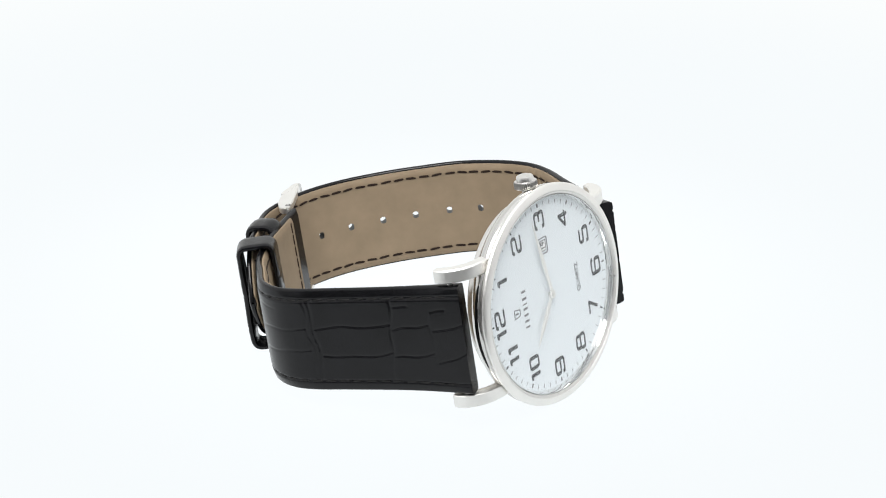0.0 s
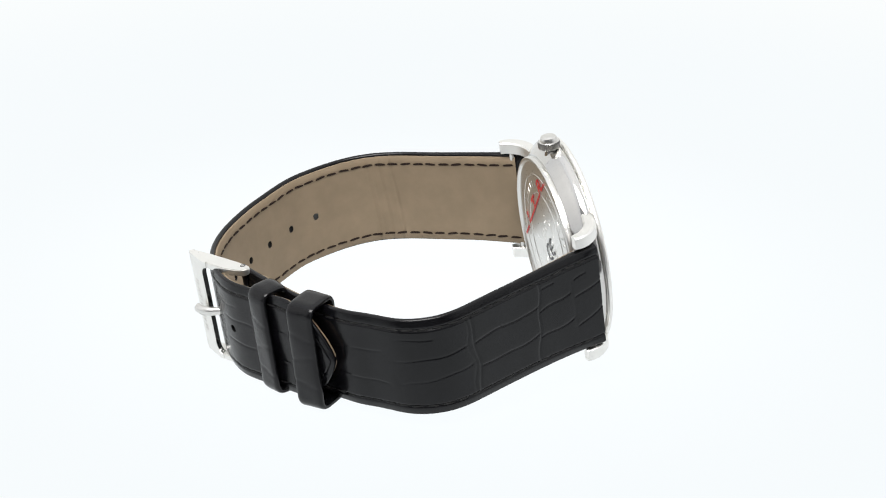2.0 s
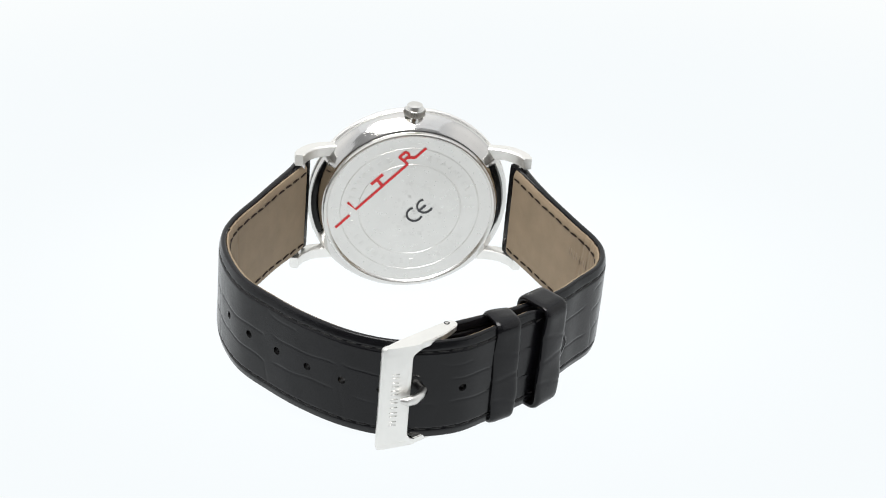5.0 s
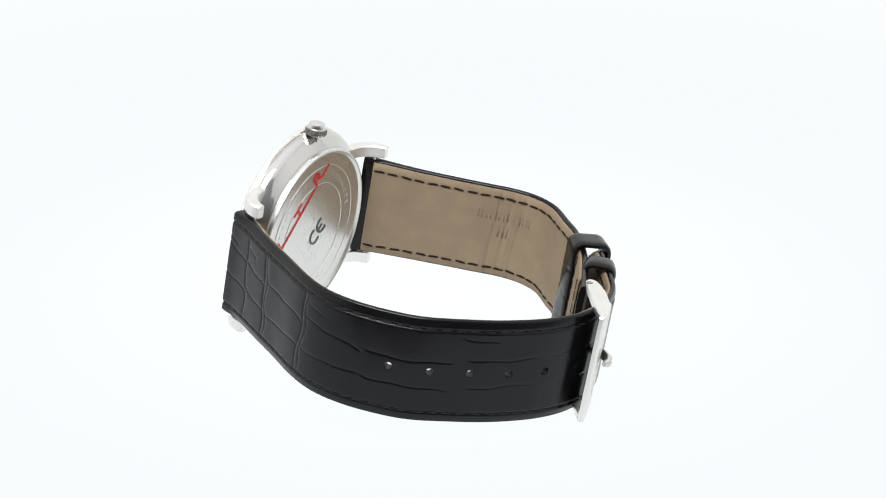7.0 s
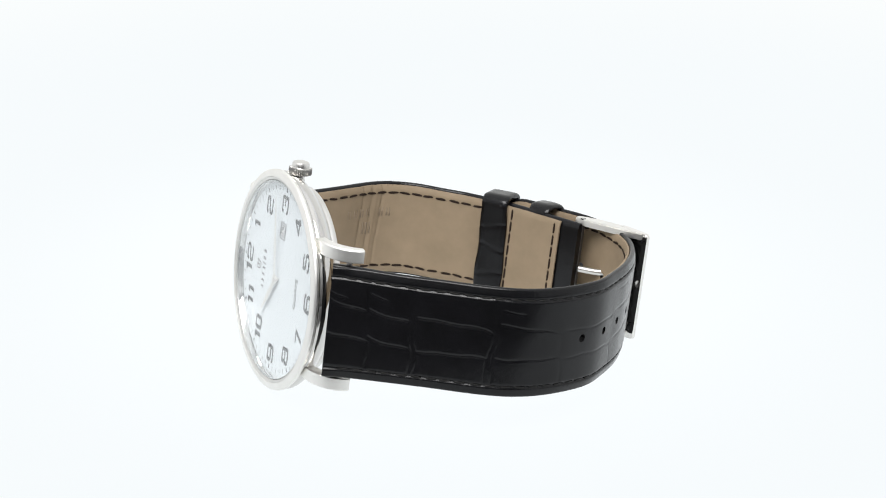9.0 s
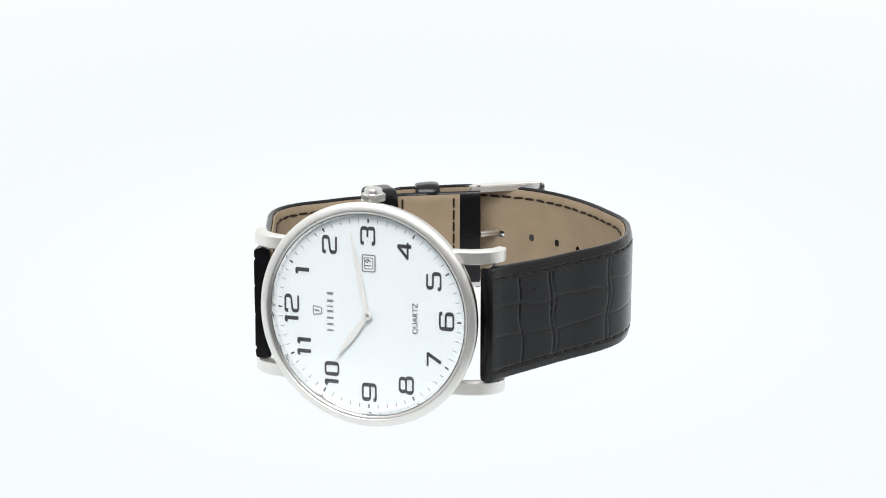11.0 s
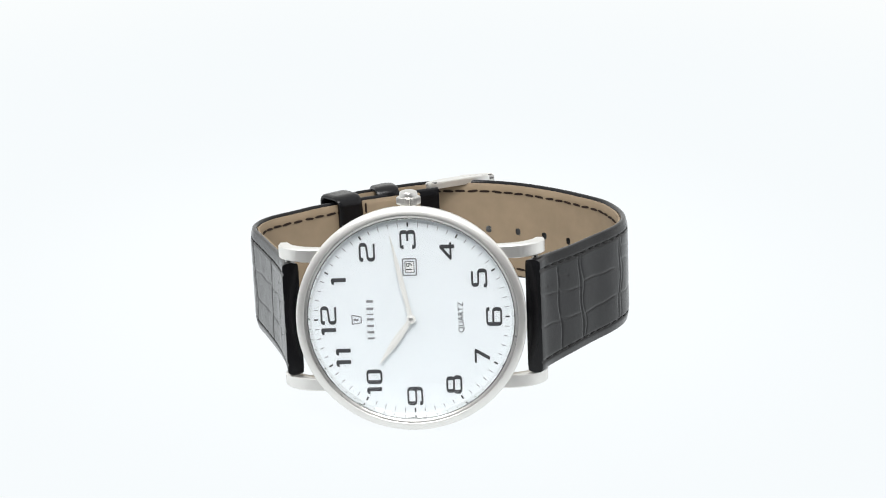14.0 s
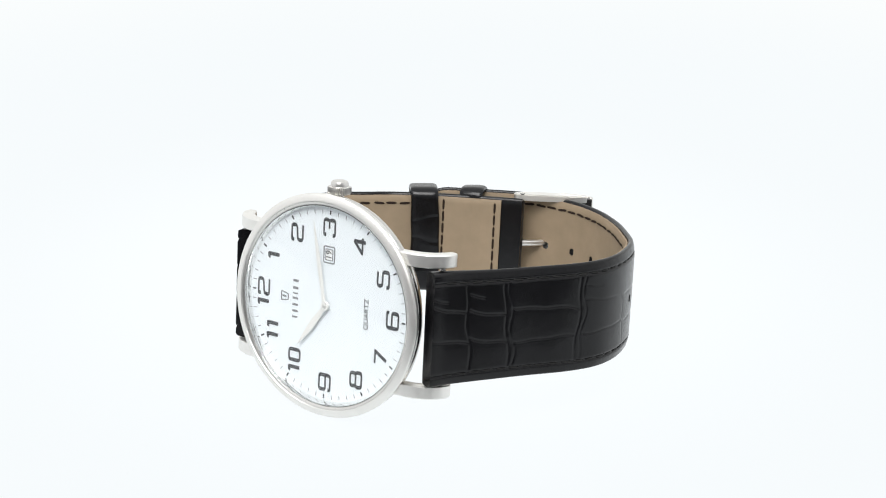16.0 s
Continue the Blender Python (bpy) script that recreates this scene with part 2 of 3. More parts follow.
case = part("case", lathe("case", [(1.74, -0.03), (1.90, -0.03), (1.925, -0.01), (1.935, 0.03), (1.93, 0.08), (1.905, 0.14), (1.86, 0.20), (1.80, 0.26),
                                   (1.745, 0.31), (1.71, 0.345), (1.69, 0.36), (1.2, 0.36), (1.2, 0.30), (1.66, 0.28), (1.74, 0.12)], POLISHED),
            watch, "polished rounded steel case", WATCH)
bezel = part("bezel", lathe("bezel", [(1.815, -0.150), (1.825, -0.160), (1.84, -0.160), (1.925, -0.135), (1.945, -0.122), (1.955, -0.10), (1.955, -0.07), (1.94, -0.05), (1.90, -0.035),
                                      (1.82, -0.035), (1.815, -0.05)], BRUSHED, 160),
             watch, "brushed steel bezel ring", WATCH)
part("chamfer", lathe("chamfer", [(1.813, -0.152), (1.80, -0.152), (1.765, -0.128), (1.757, -0.10), (1.757, -0.03), (1.813, -0.03)], BACK, 160), bezel, "polished inner chamfer")
rehaut = part("inner_ring", lathe("inner_ring", [(1.755, -0.118), (1.746, -0.118), (1.70, -0.03), (1.70, -0.012), (1.755, -0.012)], MIRROR, 160), watch, "polished sloping ring round the dial", WATCH)
crystal = part("crystal", lathe("crystal", [(0.0001, -0.155), (1.70, -0.155), (1.745, -0.152), (1.756, -0.143), (1.756, -0.128), (1.70, -0.122), (0.0001, -0.122)], GLASS, 160), watch, "flat clear mineral glass", WATCH)
crystal.visible_shadow = False
dial = part("dial", lathe("dial", [(0.0001, -0.02), (1.71, -0.02), (1.71, 0.01), (0.0001, 0.01)], DIAL, 160), watch, "matt white dial with charcoal arabic numerals", WATCH)

# numerals, drawn with a broad nib inside a unit cell
DIGITS = {
    "0": [([(0, 0), (1, 0), (1, 1), (0, 1)], True)],
    "1": [([(0.0, 0.84), (0.10, 0.98), (1.0, 1.0), (1.0, 0.0)], False)],
    "2": [([(0, 0.78), (0, 1), (1, 1), (1, 0.55), (0, 0.45), (0, 0), (1.05, 0)], False)],
    "3": [([(0, 0.8), (0, 1), (1, 1), (1, 0.52), (0.4, 0.52)], False), ([(0.4, 0.52), (1, 0.52), (1, 0), (0, 0), (0, 0.2)], False)],
    "4": [([(0.78, 0.0), (0.78, 1.0), (0.0, 0.27), (1.05, 0.27)], False)],
    "5": [([(0.95, 1.0), (0.04, 1.0), (0.04, 0.57), (1, 0.57), (1, 0), (0, 0), (0, 0.2)], False)],
    "6": [([(1, 0.82), (1, 1), (0, 1), (0, 0.3)], False), ([(0, 0), (1, 0), (1, 0.57), (0, 0.57)], True)],
    "7": [([(0, 1), (1, 1), (0.34, 0)], False)],
    "8": [([(0, 0), (1, 0), (1, 0.52), (0, 0.52)], True), ([(0.06, 0.52), (0.94, 0.52), (0.94, 1), (0.06, 1)], True)],
    "9": [([(0, 0.18), (0, 0), (1, 0), (1, 0.7)], False), ([(0, 1), (1, 1), (1, 0.43), (0, 0.43)], True)],
}
SHARP = "147"


def numeral(text, width, height):
    """The numeral in the flat plan, centred on its own middle."""
    verts, faces, x = [], [], 0.0
    gap, px, py = 0.062 if text != "11" else 0.084, 0.033, 0.0165
    spans = [{"1": 0.118, "0": 0.255, "7": 0.285}.get(c, width) for c in text]
    total = sum(spans) + gap * (len(text) - 1)
    for c, w in zip(text, spans):
        strokes = []
        for pts, closed in DIGITS[c]:
            pp = [(x + u * (w - 2 * px) + px - total / 2, (v - 0.5) * (height - 2 * py)) for u, v in pts]
            strokes.append((rounded(pp, 0.012 if c in SHARP else 0.05, closed), closed))
        vs, fs = stroke(strokes, px, py, 0.006)
        faces += [tuple(i + len(verts) for i in f2) for f2 in fs]
        verts += vs
        x += w + gap
    return mesh("numeral", verts, faces, INK, smooth=False)


PLACES = {1: (0.664, 1.202), 2: (1.164, 0.703), 3: (1.368, 0.008), 4: (1.160, -0.650), 5: (0.678, -1.170), 6: (0.004, -1.400),
          7: (-0.693, -1.184), 8: (-1.182, -0.683), 9: (-1.374, -0.008), 10: (-1.111, 0.676), 11: (-0.676, 1.181), 12: (-0.014, 1.410)}
for h, (x, y) in PLACES.items():
    part("numeral", numeral(str(h), 0.326, 0.272), dial, "", face_up(-0.021) @ pose(x * CM, y * CM, 0))
long_mark = prism("hour_mark", [(-0.014, -0.036), (0.014, -0.036), (0.014, 0.036), (-0.014, 0.036)], 0.006, INK, 0.002)
short_mark = prism("minute_mark", [(-0.0065, -0.036), (0.0065, -0.036), (0.0065, 0.036), (-0.0065, 0.036)], 0.003, GREY_INK)
for i in range(60):
    part("hour_mark" if i % 5 == 0 else "minute_mark", long_mark if i % 5 == 0 else short_mark, dial, "", face_up(-0.021) @ pose(0, 0, 0, 0, 0, -6 * i) @ pose(0, 1.625 * CM, 0))

# maker's mark as plain shapes, the word for the works, the date
bars = [(-0.315, 0.055), (-0.215, 0.065), (-0.112, 0.065), (-0.005, 0.065), (0.075, 0.026), (0.165, 0.075), (0.285, 0.075)]
for x, w in bars:
    u = max(0.30 * w, 0.012)
    part("mark_bar", prism("mark_bar", [(-u, -0.058), (u, -0.058), (u, 0.058), (-u, 0.058)], 0.004, GREY_INK, 0.001), dial, "", face_up(-0.021) @ pose(x * 1.08 * CM, 0.70 * CM, 0))
shield = stroke([(rounded([(-0.075, 0.065), (0.085, 0.065), (0.05, -0.09), (-0.05, -0.09)], 0.012, True), True)], 0.009, 0.009, 0.004)
part("shield_mark", mesh("shield_mark", *shield, GREY_INK, False), dial, "", face_up(-0.021) @ pose(-0.012 * CM, 0.945 * CM, 0))
part("shield_bar", prism("shield_bar", [(-0.018, -0.045), (0.012, -0.045), (0.022, 0.04), (-0.012, 0.04)], 0.004, GREY_INK), dial, "", face_up(-0.021) @ pose(-0.012 * CM, 0.945 * CM, 0))
part("lettering", lettering("lettering", "QUARTZ", 0.134, INK), dial, "grey printed word QUARTZ", face_up(-0.023) @ pose(0, -0.842 * CM, 0))
win = [([(-0.143, -0.115), (0.143, -0.115), (0.143, 0.115), (-0.143, 0.115)], 0.03, 0.010), ([(-0.095, -0.075), (0.095, -0.075), (0.095, 0.075), (-0.095, 0.075)], 0.008, 0.007)]
for pts, r, w in win:
    part("date_frame", mesh("date_frame", *stroke([(rounded(pts, r, True), True)], w, w, 0.006), GREY_INK, False), dial, "", face_up(-0.021) @ pose(0.892 * CM, -0.006 * CM, 0))
part("date_disc", prism("date_disc", [(-0.09, -0.07), (0.09, -0.07), (0.09, 0.07), (-0.09, 0.07)], 0.002, PAPER), dial, "", face_up(-0.021) @ pose(0.892 * CM, -0.006 * CM, 0))
part("date_number", lettering("date_number", "19", 0.16, INK, 0.003), dial, "", face_up(-0.026) @ pose(0.892 * CM, -0.006 * CM, 0))


def pointer(name, length, w, tail, z, deg):
    """A slender leaf with a ridge, swelling towards its middle, on a round eye."""
    verts, faces = [], []
    prof = [(tail, 0.03), (0.0, 0.035), (0.10, 0.04), (0.20, w * 0.8), (0.42, w), (0.62, w * 0.86), (0.82, w * 0.5), (1.0, 0.007)]
    for u, hw in prof:
        y = u * length if u > 0 else u
        verts += [(-hw, y, 0), (0, y, 0.006), (hw, y, 0), (0, y, -0.004)]
    for i in range(len(prof) - 1):
        for q in range(4):
            faces.append((4 * i + q, 4 * i + (q + 1) % 4, 4 * i + 4 + (q + 1) % 4, 4 * i + 4 + q))
    faces += [(0, 1, 2, 3), tuple(len(verts) - 4 + q for q in range(4))]
    ob = part(name, mesh(name, verts, faces, POINTER, False), watch, "slender pearl steel pointer", WATCH @ face_up(z) @ pose(0, 0, 0, 0, 0, -deg))
    ring = lathe("eye", [(0.022, -0.008), (0.075, -0.008), (0.082, 0.0), (0.075, 0.008), (0.022, 0.008)], POINTER, 32)
    part("eye", ring, ob, "", pose(0, 0, 0, 90, 0, 0))


pointer("hour_pointer", 0.97, 0.062, -0.07, -0.078, 306)
pointer("minute_pointer", 1.48, 0.046, -0.07, -0.098, 78.3)
part("pointer_pin", lathe("pointer_pin", [(0.0001, -0.117), (0.028, -0.117), (0.036, -0.112), (0.036, 0.0), (0.0001, 0.0)], BACK, 24), watch, "polished steel pin", WATCH)

# crown on its short tube
verts, faces, n = [], [], 64
levels = [(0.0, 0.12, 0), (0.0, 0.178, 0), (0.012, 0.190, 1), (0.115, 0.190, 1), (0.13, 0.180, 0), (0.136, 0.155, 0), (0.19, 0.152, 0), (0.215, 0.14, 0), (0.232, 0.10, 0), (0.238, 0.04, 0)]
for i in range(n):
    a = 2 * math.pi * i / n
    for z, r, cut in levels:
        rr = r + (0.016 if i % 2 else -0.016) * cut
        verts.append((rr * math.cos(a), rr * math.sin(a), z))
k = len(levels)
for i in range(n):
    for j in range(k - 1):
        faces.append((i * k + j, ((i + 1) % n) * k + j, ((i + 1) % n) * k + j + 1, i * k + j + 1))
faces += [tuple(i * k for i in range(n)), tuple(i * k + k - 1 for i in range(n))]
crown = part("crown", mesh("crown", verts, faces, BACK), watch, "fluted steel winding crown", WATCH @ pose(0.02 * CM, 0.17 * CM, 1.935 * CM))
tube = lathe("tube", [(0.0001, 0.0), (0.08, 0.0), (0.09, 0.1), (0.11, 0.2), (0.0001, 0.2)], POLISHED, 32)
part("tube", tube, crown, "polished crown tube", pose(0, 0, 0.02 * CM, -90, 0, 0))


# lugs: curved bars from the case side to the spring bar
def lug(sx, sz):
    path = [(1.40, 0.06), (1.62, 0.075), (1.80, 0.11), (1.94, 0.175), (2.05, 0.265), (2.13, 0.36), (2.175, 0.47), (2.185, 0.55)]
    thick = [0.09, 0.10, 0.11, 0.115, 0.115, 0.11, 0.10, 0.075]
    verts, faces = [], []
    for i, ((x, y), t) in enumerate(zip(path, thick)):
        a, c = Vector(path[max(i - 1, 0)]), Vector(path[min(i + 1, len(path) - 1)])
        d = (c - a).normalized()
        nx, ny = -d.y, d.x
        ring = [(-0.10, -1), (-0.115, -0.82), (-0.115, 0.82), (-0.10, 1), (0.09, 1), (0.115, 0.75), (0.115, -0.75), (0.09, -1)]
        for w, h in ring:
            verts.append((sx * (x + nx * t * h), y + ny * t * h, sz * (1.135 + w) - 0.02))
    m = 8
    for i in range(len(path) - 1):
        for q in range(m):
            faces.append((m * i + q, m * i + (q + 1) % m, m * i + m + (q + 1) % m, m * i + m + q))
    faces += [tuple(range(m)), tuple(len(verts) - m + q for q in range(m))]
    part("lug", mesh("lug", verts, faces, BRUSHED), watch, "curved steel strap lug", WATCH)


for sx in (-1, 1):
    for sz in (-1, 1):
        lug(sx, sz)
for sx in (-1, 1):
    bar = part("spring_bar", lathe("spring_bar", [(0.0001, -1.07), (0.05, -1.07), (0.055, -0.98), (0.055, 0.98), (0.05, 1.07), (0.0001, 1.07)], POLISHED, 20), watch, "thin steel spring bar",
               WATCH @ pose(sx * 2.10 * CM, 0.36 * CM, -0.045 * CM, 90, 0, 0))

# case back: raised rim, embossed rings, letters round it, black mark and red print
back = part("case_back", lathe("case_back", [(0.0001, 0.33), (1.66, 0.33), (1.675, 0.37), (1.675, 0.44), (1.662, 0.464), (1.635, 0.47), (1.61, 0.458), (1.588, 0.425), (1.565, 0.42), (1.0, 0.42), (0.0001, 0.42)], BACK, 160),
            watch, "satin steel case back with embossed rings and lettering", WATCH)
for r, w in ((1.34, 0.014), (0.99, 0.014)):
    part("ring", lathe("ring", [(r - w, 0.418), (r - w * 0.6, 0.427), (r + w * 0.6, 0.427), (r + w, 0.418)], EMBOSS, 128), back)


def on_back(x, z, turn, lift=0.4195):
    return back_up(lift, x, z, turn)


word = "STAINLESS"
for i, c in enumerate(word):
    d = 74 - i * 7.2
    part("letter", lettering("letter", c, 0.16, EMBOSS, 0.0032), back, "", on_back(0, 0, 0, 0.421) @ pose(0, 0, 0, 0, 0, d - 90) @ pose(0, 1.165 * CM, 0))
bar_me = prism("letter_bar", [(-0.035, -0.055), (0.035, -0.055), (0.035, 0.055), (-0.035, 0.055)], 0.0045, EMBOSS, 0.002)
for d in list(range(-30, -70, -9)) + list(range(-85, -150, -9)) + list(range(-165, -250, -9)):
    part("letter_bar", bar_me, back, "", on_back(0, 0, 0) @ pose(0, 0, 0, 0, 0, d - 90) @ pose(0, 1.165 * CM, 0))
# crest: a shield with two supporters as plain embossed shapes
crest_rnd = random.Random(5)
for i in range(70):
    a = crest_rnd.uniform(0, 2 * math.pi)
    r = 0.62 * math.sqrt(crest_rnd.random())
    x, y, w, h = r * math.cos(a) * 0.8, r * math.sin(a), crest_rnd.uniform(0.012, 0.045), crest_rnd.uniform(0.02, 0.07)
    blob = rounded([(-w, -h * 0.6), (0.3 * w, -h), (w, -0.1 * h), (0.5 * w, h), (-0.7 * w, 0.5 * h)], 0.02, True)
    part("crest", prism("crest", [(p[0], p[1]) for p in blob], 0.0035, EMBOSS, 0.0015), back, "", on_back(-0.12 - x, 0.0 + y, 45 + crest_rnd.uniform(-50, 50)))
ang = [radians(a) for a in range(60, 301, 20)]
arc_c = [(0.148 * math.cos(a), 0.148 * math.sin(a)) for a in ang]
for x in (-0.133, 0.133):
    st = [(arc_c, False)] + ([([(-0.148, 0), (0.03, 0)], False)] if x > 0 else [])
    part("black_mark", mesh("black_mark", *stroke(st, 0.02, 0.02, 0.005), INK, False), back, "", on_back(-0.193, -0.006, 45) @ pose(x * CM, 0, 0.009 * CM))
# red print: a dash, a long rule that rises at its start, and the letters T and R standing on it
RED_LINES = {"rule": ([(0.0, 0.22), (0.0, 0.0), (1.38, 0.0)], 0.023), "dash": ([(-0.55, -0.01), (-0.17, -0.01)], 0.023), "tail": ([(1.568, 0.0), (1.86, 0.0)], 0.023)}
for pts, wide in RED_LINES.values():
    part("red_line", mesh("red_line", *stroke([(pts, False)], wide, wide, 0.006), RED, False), back, "red printed line", on_back(1.045, -0.006, 47.1) @ pose(0, 0, 0.008 * CM))
letter_t = [([(0.72, 0.02), (0.742, 0.18)], False), ([(0.588, 0.184), (0.898, 0.184)], False)]
letter_r = [([(1.38, 0.0), (1.375, 0.235)], False), (rounded([(1.375, 0.225), (1.545, 0.225), (1.545, 0.11), (1.38, 0.11)], 0.05), False), ([(1.47, 0.11), (1.575, 0.0)], False)]
for strokes, wide, letter in ((letter_t, 0.030, "T"), (letter_r, 0.024, "R")):
    part("red_letter", mesh("red_letter", *stroke(strokes, wide, wide, 0.006), RED, False), back, "red printed letter " + letter, on_back(1.045, -0.006, 47.1) @ pose(0, 0, 0.009 * CM))


# ---- the strap: worn in, it sits a little askew on the case ----
STRAP = WATCH @ pose(0, -0.03 * CM, 0, 0.46, 0, -1.49)


class Path:
    """A smooth path through (x, y) points, read by its length s; the outer side lies at the given sign."""

    def __init__(self, pts, sign):
        p = np.array(pts, float)
        q = np.vstack([2 * p[0] - p[1], p, 2 * p[-1] - p[-2]])
        out = []
        for i in range(1, len(q) - 2):
            for t in np.linspace(0, 1, 24, endpoint=False):
                a, b2, c, d = q[i - 1], q[i], q[i + 1], q[i + 2]
                out.append(0.5 * (2 * b2 + (c - a) * t + (2 * a - 5 * b2 + 4 * c - d) * t * t + (3 * b2 - a - 3 * c + d) * t ** 3))
        out.append(q[-2])
        for _ in range(6):
            o = np.array(out)
            o[1:-1] = 0.25 * o[:-2] + 0.5 * o[1:-1] + 0.25 * o[2:]
            out = o
        self.p = np.array(out)
        self.s = np.concatenate([[0], np.cumsum(np.hypot(*np.diff(self.p, axis=0).T))])
        self.sign, self.length = sign, self.s[-1]

    def at(self, s):
        s = np.asarray(s, float)
        e = 0.03
        f3 = lambda v: np.stack([np.interp(v, self.s, self.p[:, 0]), np.interp(v, self.s, self.p[:, 1])], -1)
        a, c = f3(np.clip(s - e, 0, self.length)), f3(np.clip(s + e, 0, self.length))
        t = (c - a) / np.linalg.norm(c - a, axis=-1, keepdims=True)
        return f3(s), t, self.sign * np.stack([t[..., 1], -t[..., 0]], -1)


def grain(S, W, seed, length, cross):
    """Depth of the crocodile grain at the length S and the breadth W. cross: the furrows across (length, strength, double);
    between two of them run two furrows lengthwise, with hooked ends, fainter away from the case."""
    rnd = np.random.RandomState(seed)
    d = np.zeros_like(S)

    def furrow(x, fine, wide):
        return 0.9 * np.exp(-(x / fine) ** 2) + 0.34 * np.exp(-(x / wide) ** 2) - 0.12 * np.exp(-((np.abs(x) - 2.3 * fine) / fine) ** 2)

    bent = []
    for x0, deep, double in cross:
        ph = rnd.uniform(0, 6.28, 3)
        x = x0 + 0.05 * np.sin(2.4 * W + ph[0]) + 0.022 * np.sin(8 * W + ph[1])
        bent.append(x)
        on = deep * (1.0 if deep > 0.5 else np.clip(0.6 + 0.9 * np.sin(3.1 * W + ph[2]), 0, 1))
        d -= on * furrow(S - x, 0.020, 0.07)
        if double:
            side = S - x - 0.10 - 0.02 * np.sin(9 * W + ph[2])
            d -= on * (0.65 * furrow(side, 0.016, 0.05) + 0.3 * np.exp(-((side + 0.05) / 0.04) ** 2) * (0.5 + 0.5 * np.sin(24 * W + 3 * np.sin(5 * W))))
    edges = [0.0] + [c[0] for c in cross] + [length]
    for k in range(len(edges) - 1):
        lo, hi = edges[k], edges[k + 1]
        mask = np.ones_like(S)
        if k > 0:
            mask = mask * np.clip((S - bent[k - 1] - (0.10 if cross[k - 1][2] else 0.0)) / 0.05, 0, 1)
        if k < len(bent):
            mask = mask * np.clip((bent[k] - S) / 0.05, 0, 1)
        faint = 1.0 if lo < 2.6 else 0.72
        lines = [(0.25, 1.0, 0.0, 1.0), (-0.29, 1.0, 0.0, 1.0)]
        if k % 2 == 1 or lo < 0.1:
            lines.append((0.55, 0.7, *((0.0, 0.45) if seed % 2 else (0.5, 1.0))))
        for w0, strong, u0, u1 in lines:
            u = (S - lo) / (hi - lo)
            hook = rnd.uniform(0.05, 0.11)
            w = (w0 + rnd.uniform(-0.07, 0.07) + rnd.uniform(-0.09, 0.09) * (u - 0.5) + 0.03 * np.sin(2.1 * S + rnd.uniform(0, 6)) + 0.010 * np.sin(9 * S + rnd.uniform(0, 6))
                 + hook * np.exp(-u * (hi - lo) / 0.14) - 0.6 * hook * np.exp(-(1 - u) * (hi - lo) / 0.14))
            keep = mask * strong * faint * np.clip((u - u0) / 0.05 + (u0 == 0), 0, 1) * np.clip((u1 - u) / 0.05 + (u1 == 1), 0, 1)
            if lo > 3.0:
                c, h = rnd.uniform(0.4, 0.6), rnd.uniform(0.42, 0.6)
                keep = keep * np.clip((h - np.abs(u - c)) / 0.1, 0, 1)
            d -= keep * furrow(W - w, 0.017, 0.06)
    inside = np.clip((0.75 - np.abs(W)) / 0.03, 0, 1)
    d *= inside
    d += (0.16 * np.sin(2.1 * S + 3 * W + seed) + 0.12 * np.sin(5.3 * S - 4 * W) * np.sin(3.1 * W + 1.3 * S) + 0.05 * np.sin(11 * S + 7 * W)) * inside
    rim = 1 - inside
    d -= 0.5 * rim * np.clip(np.sin(S * 23 + 2 * np.sin(S * 3)) - 0.86, 0, 1)
    return 0.0108 * np.maximum(d, -1.35)


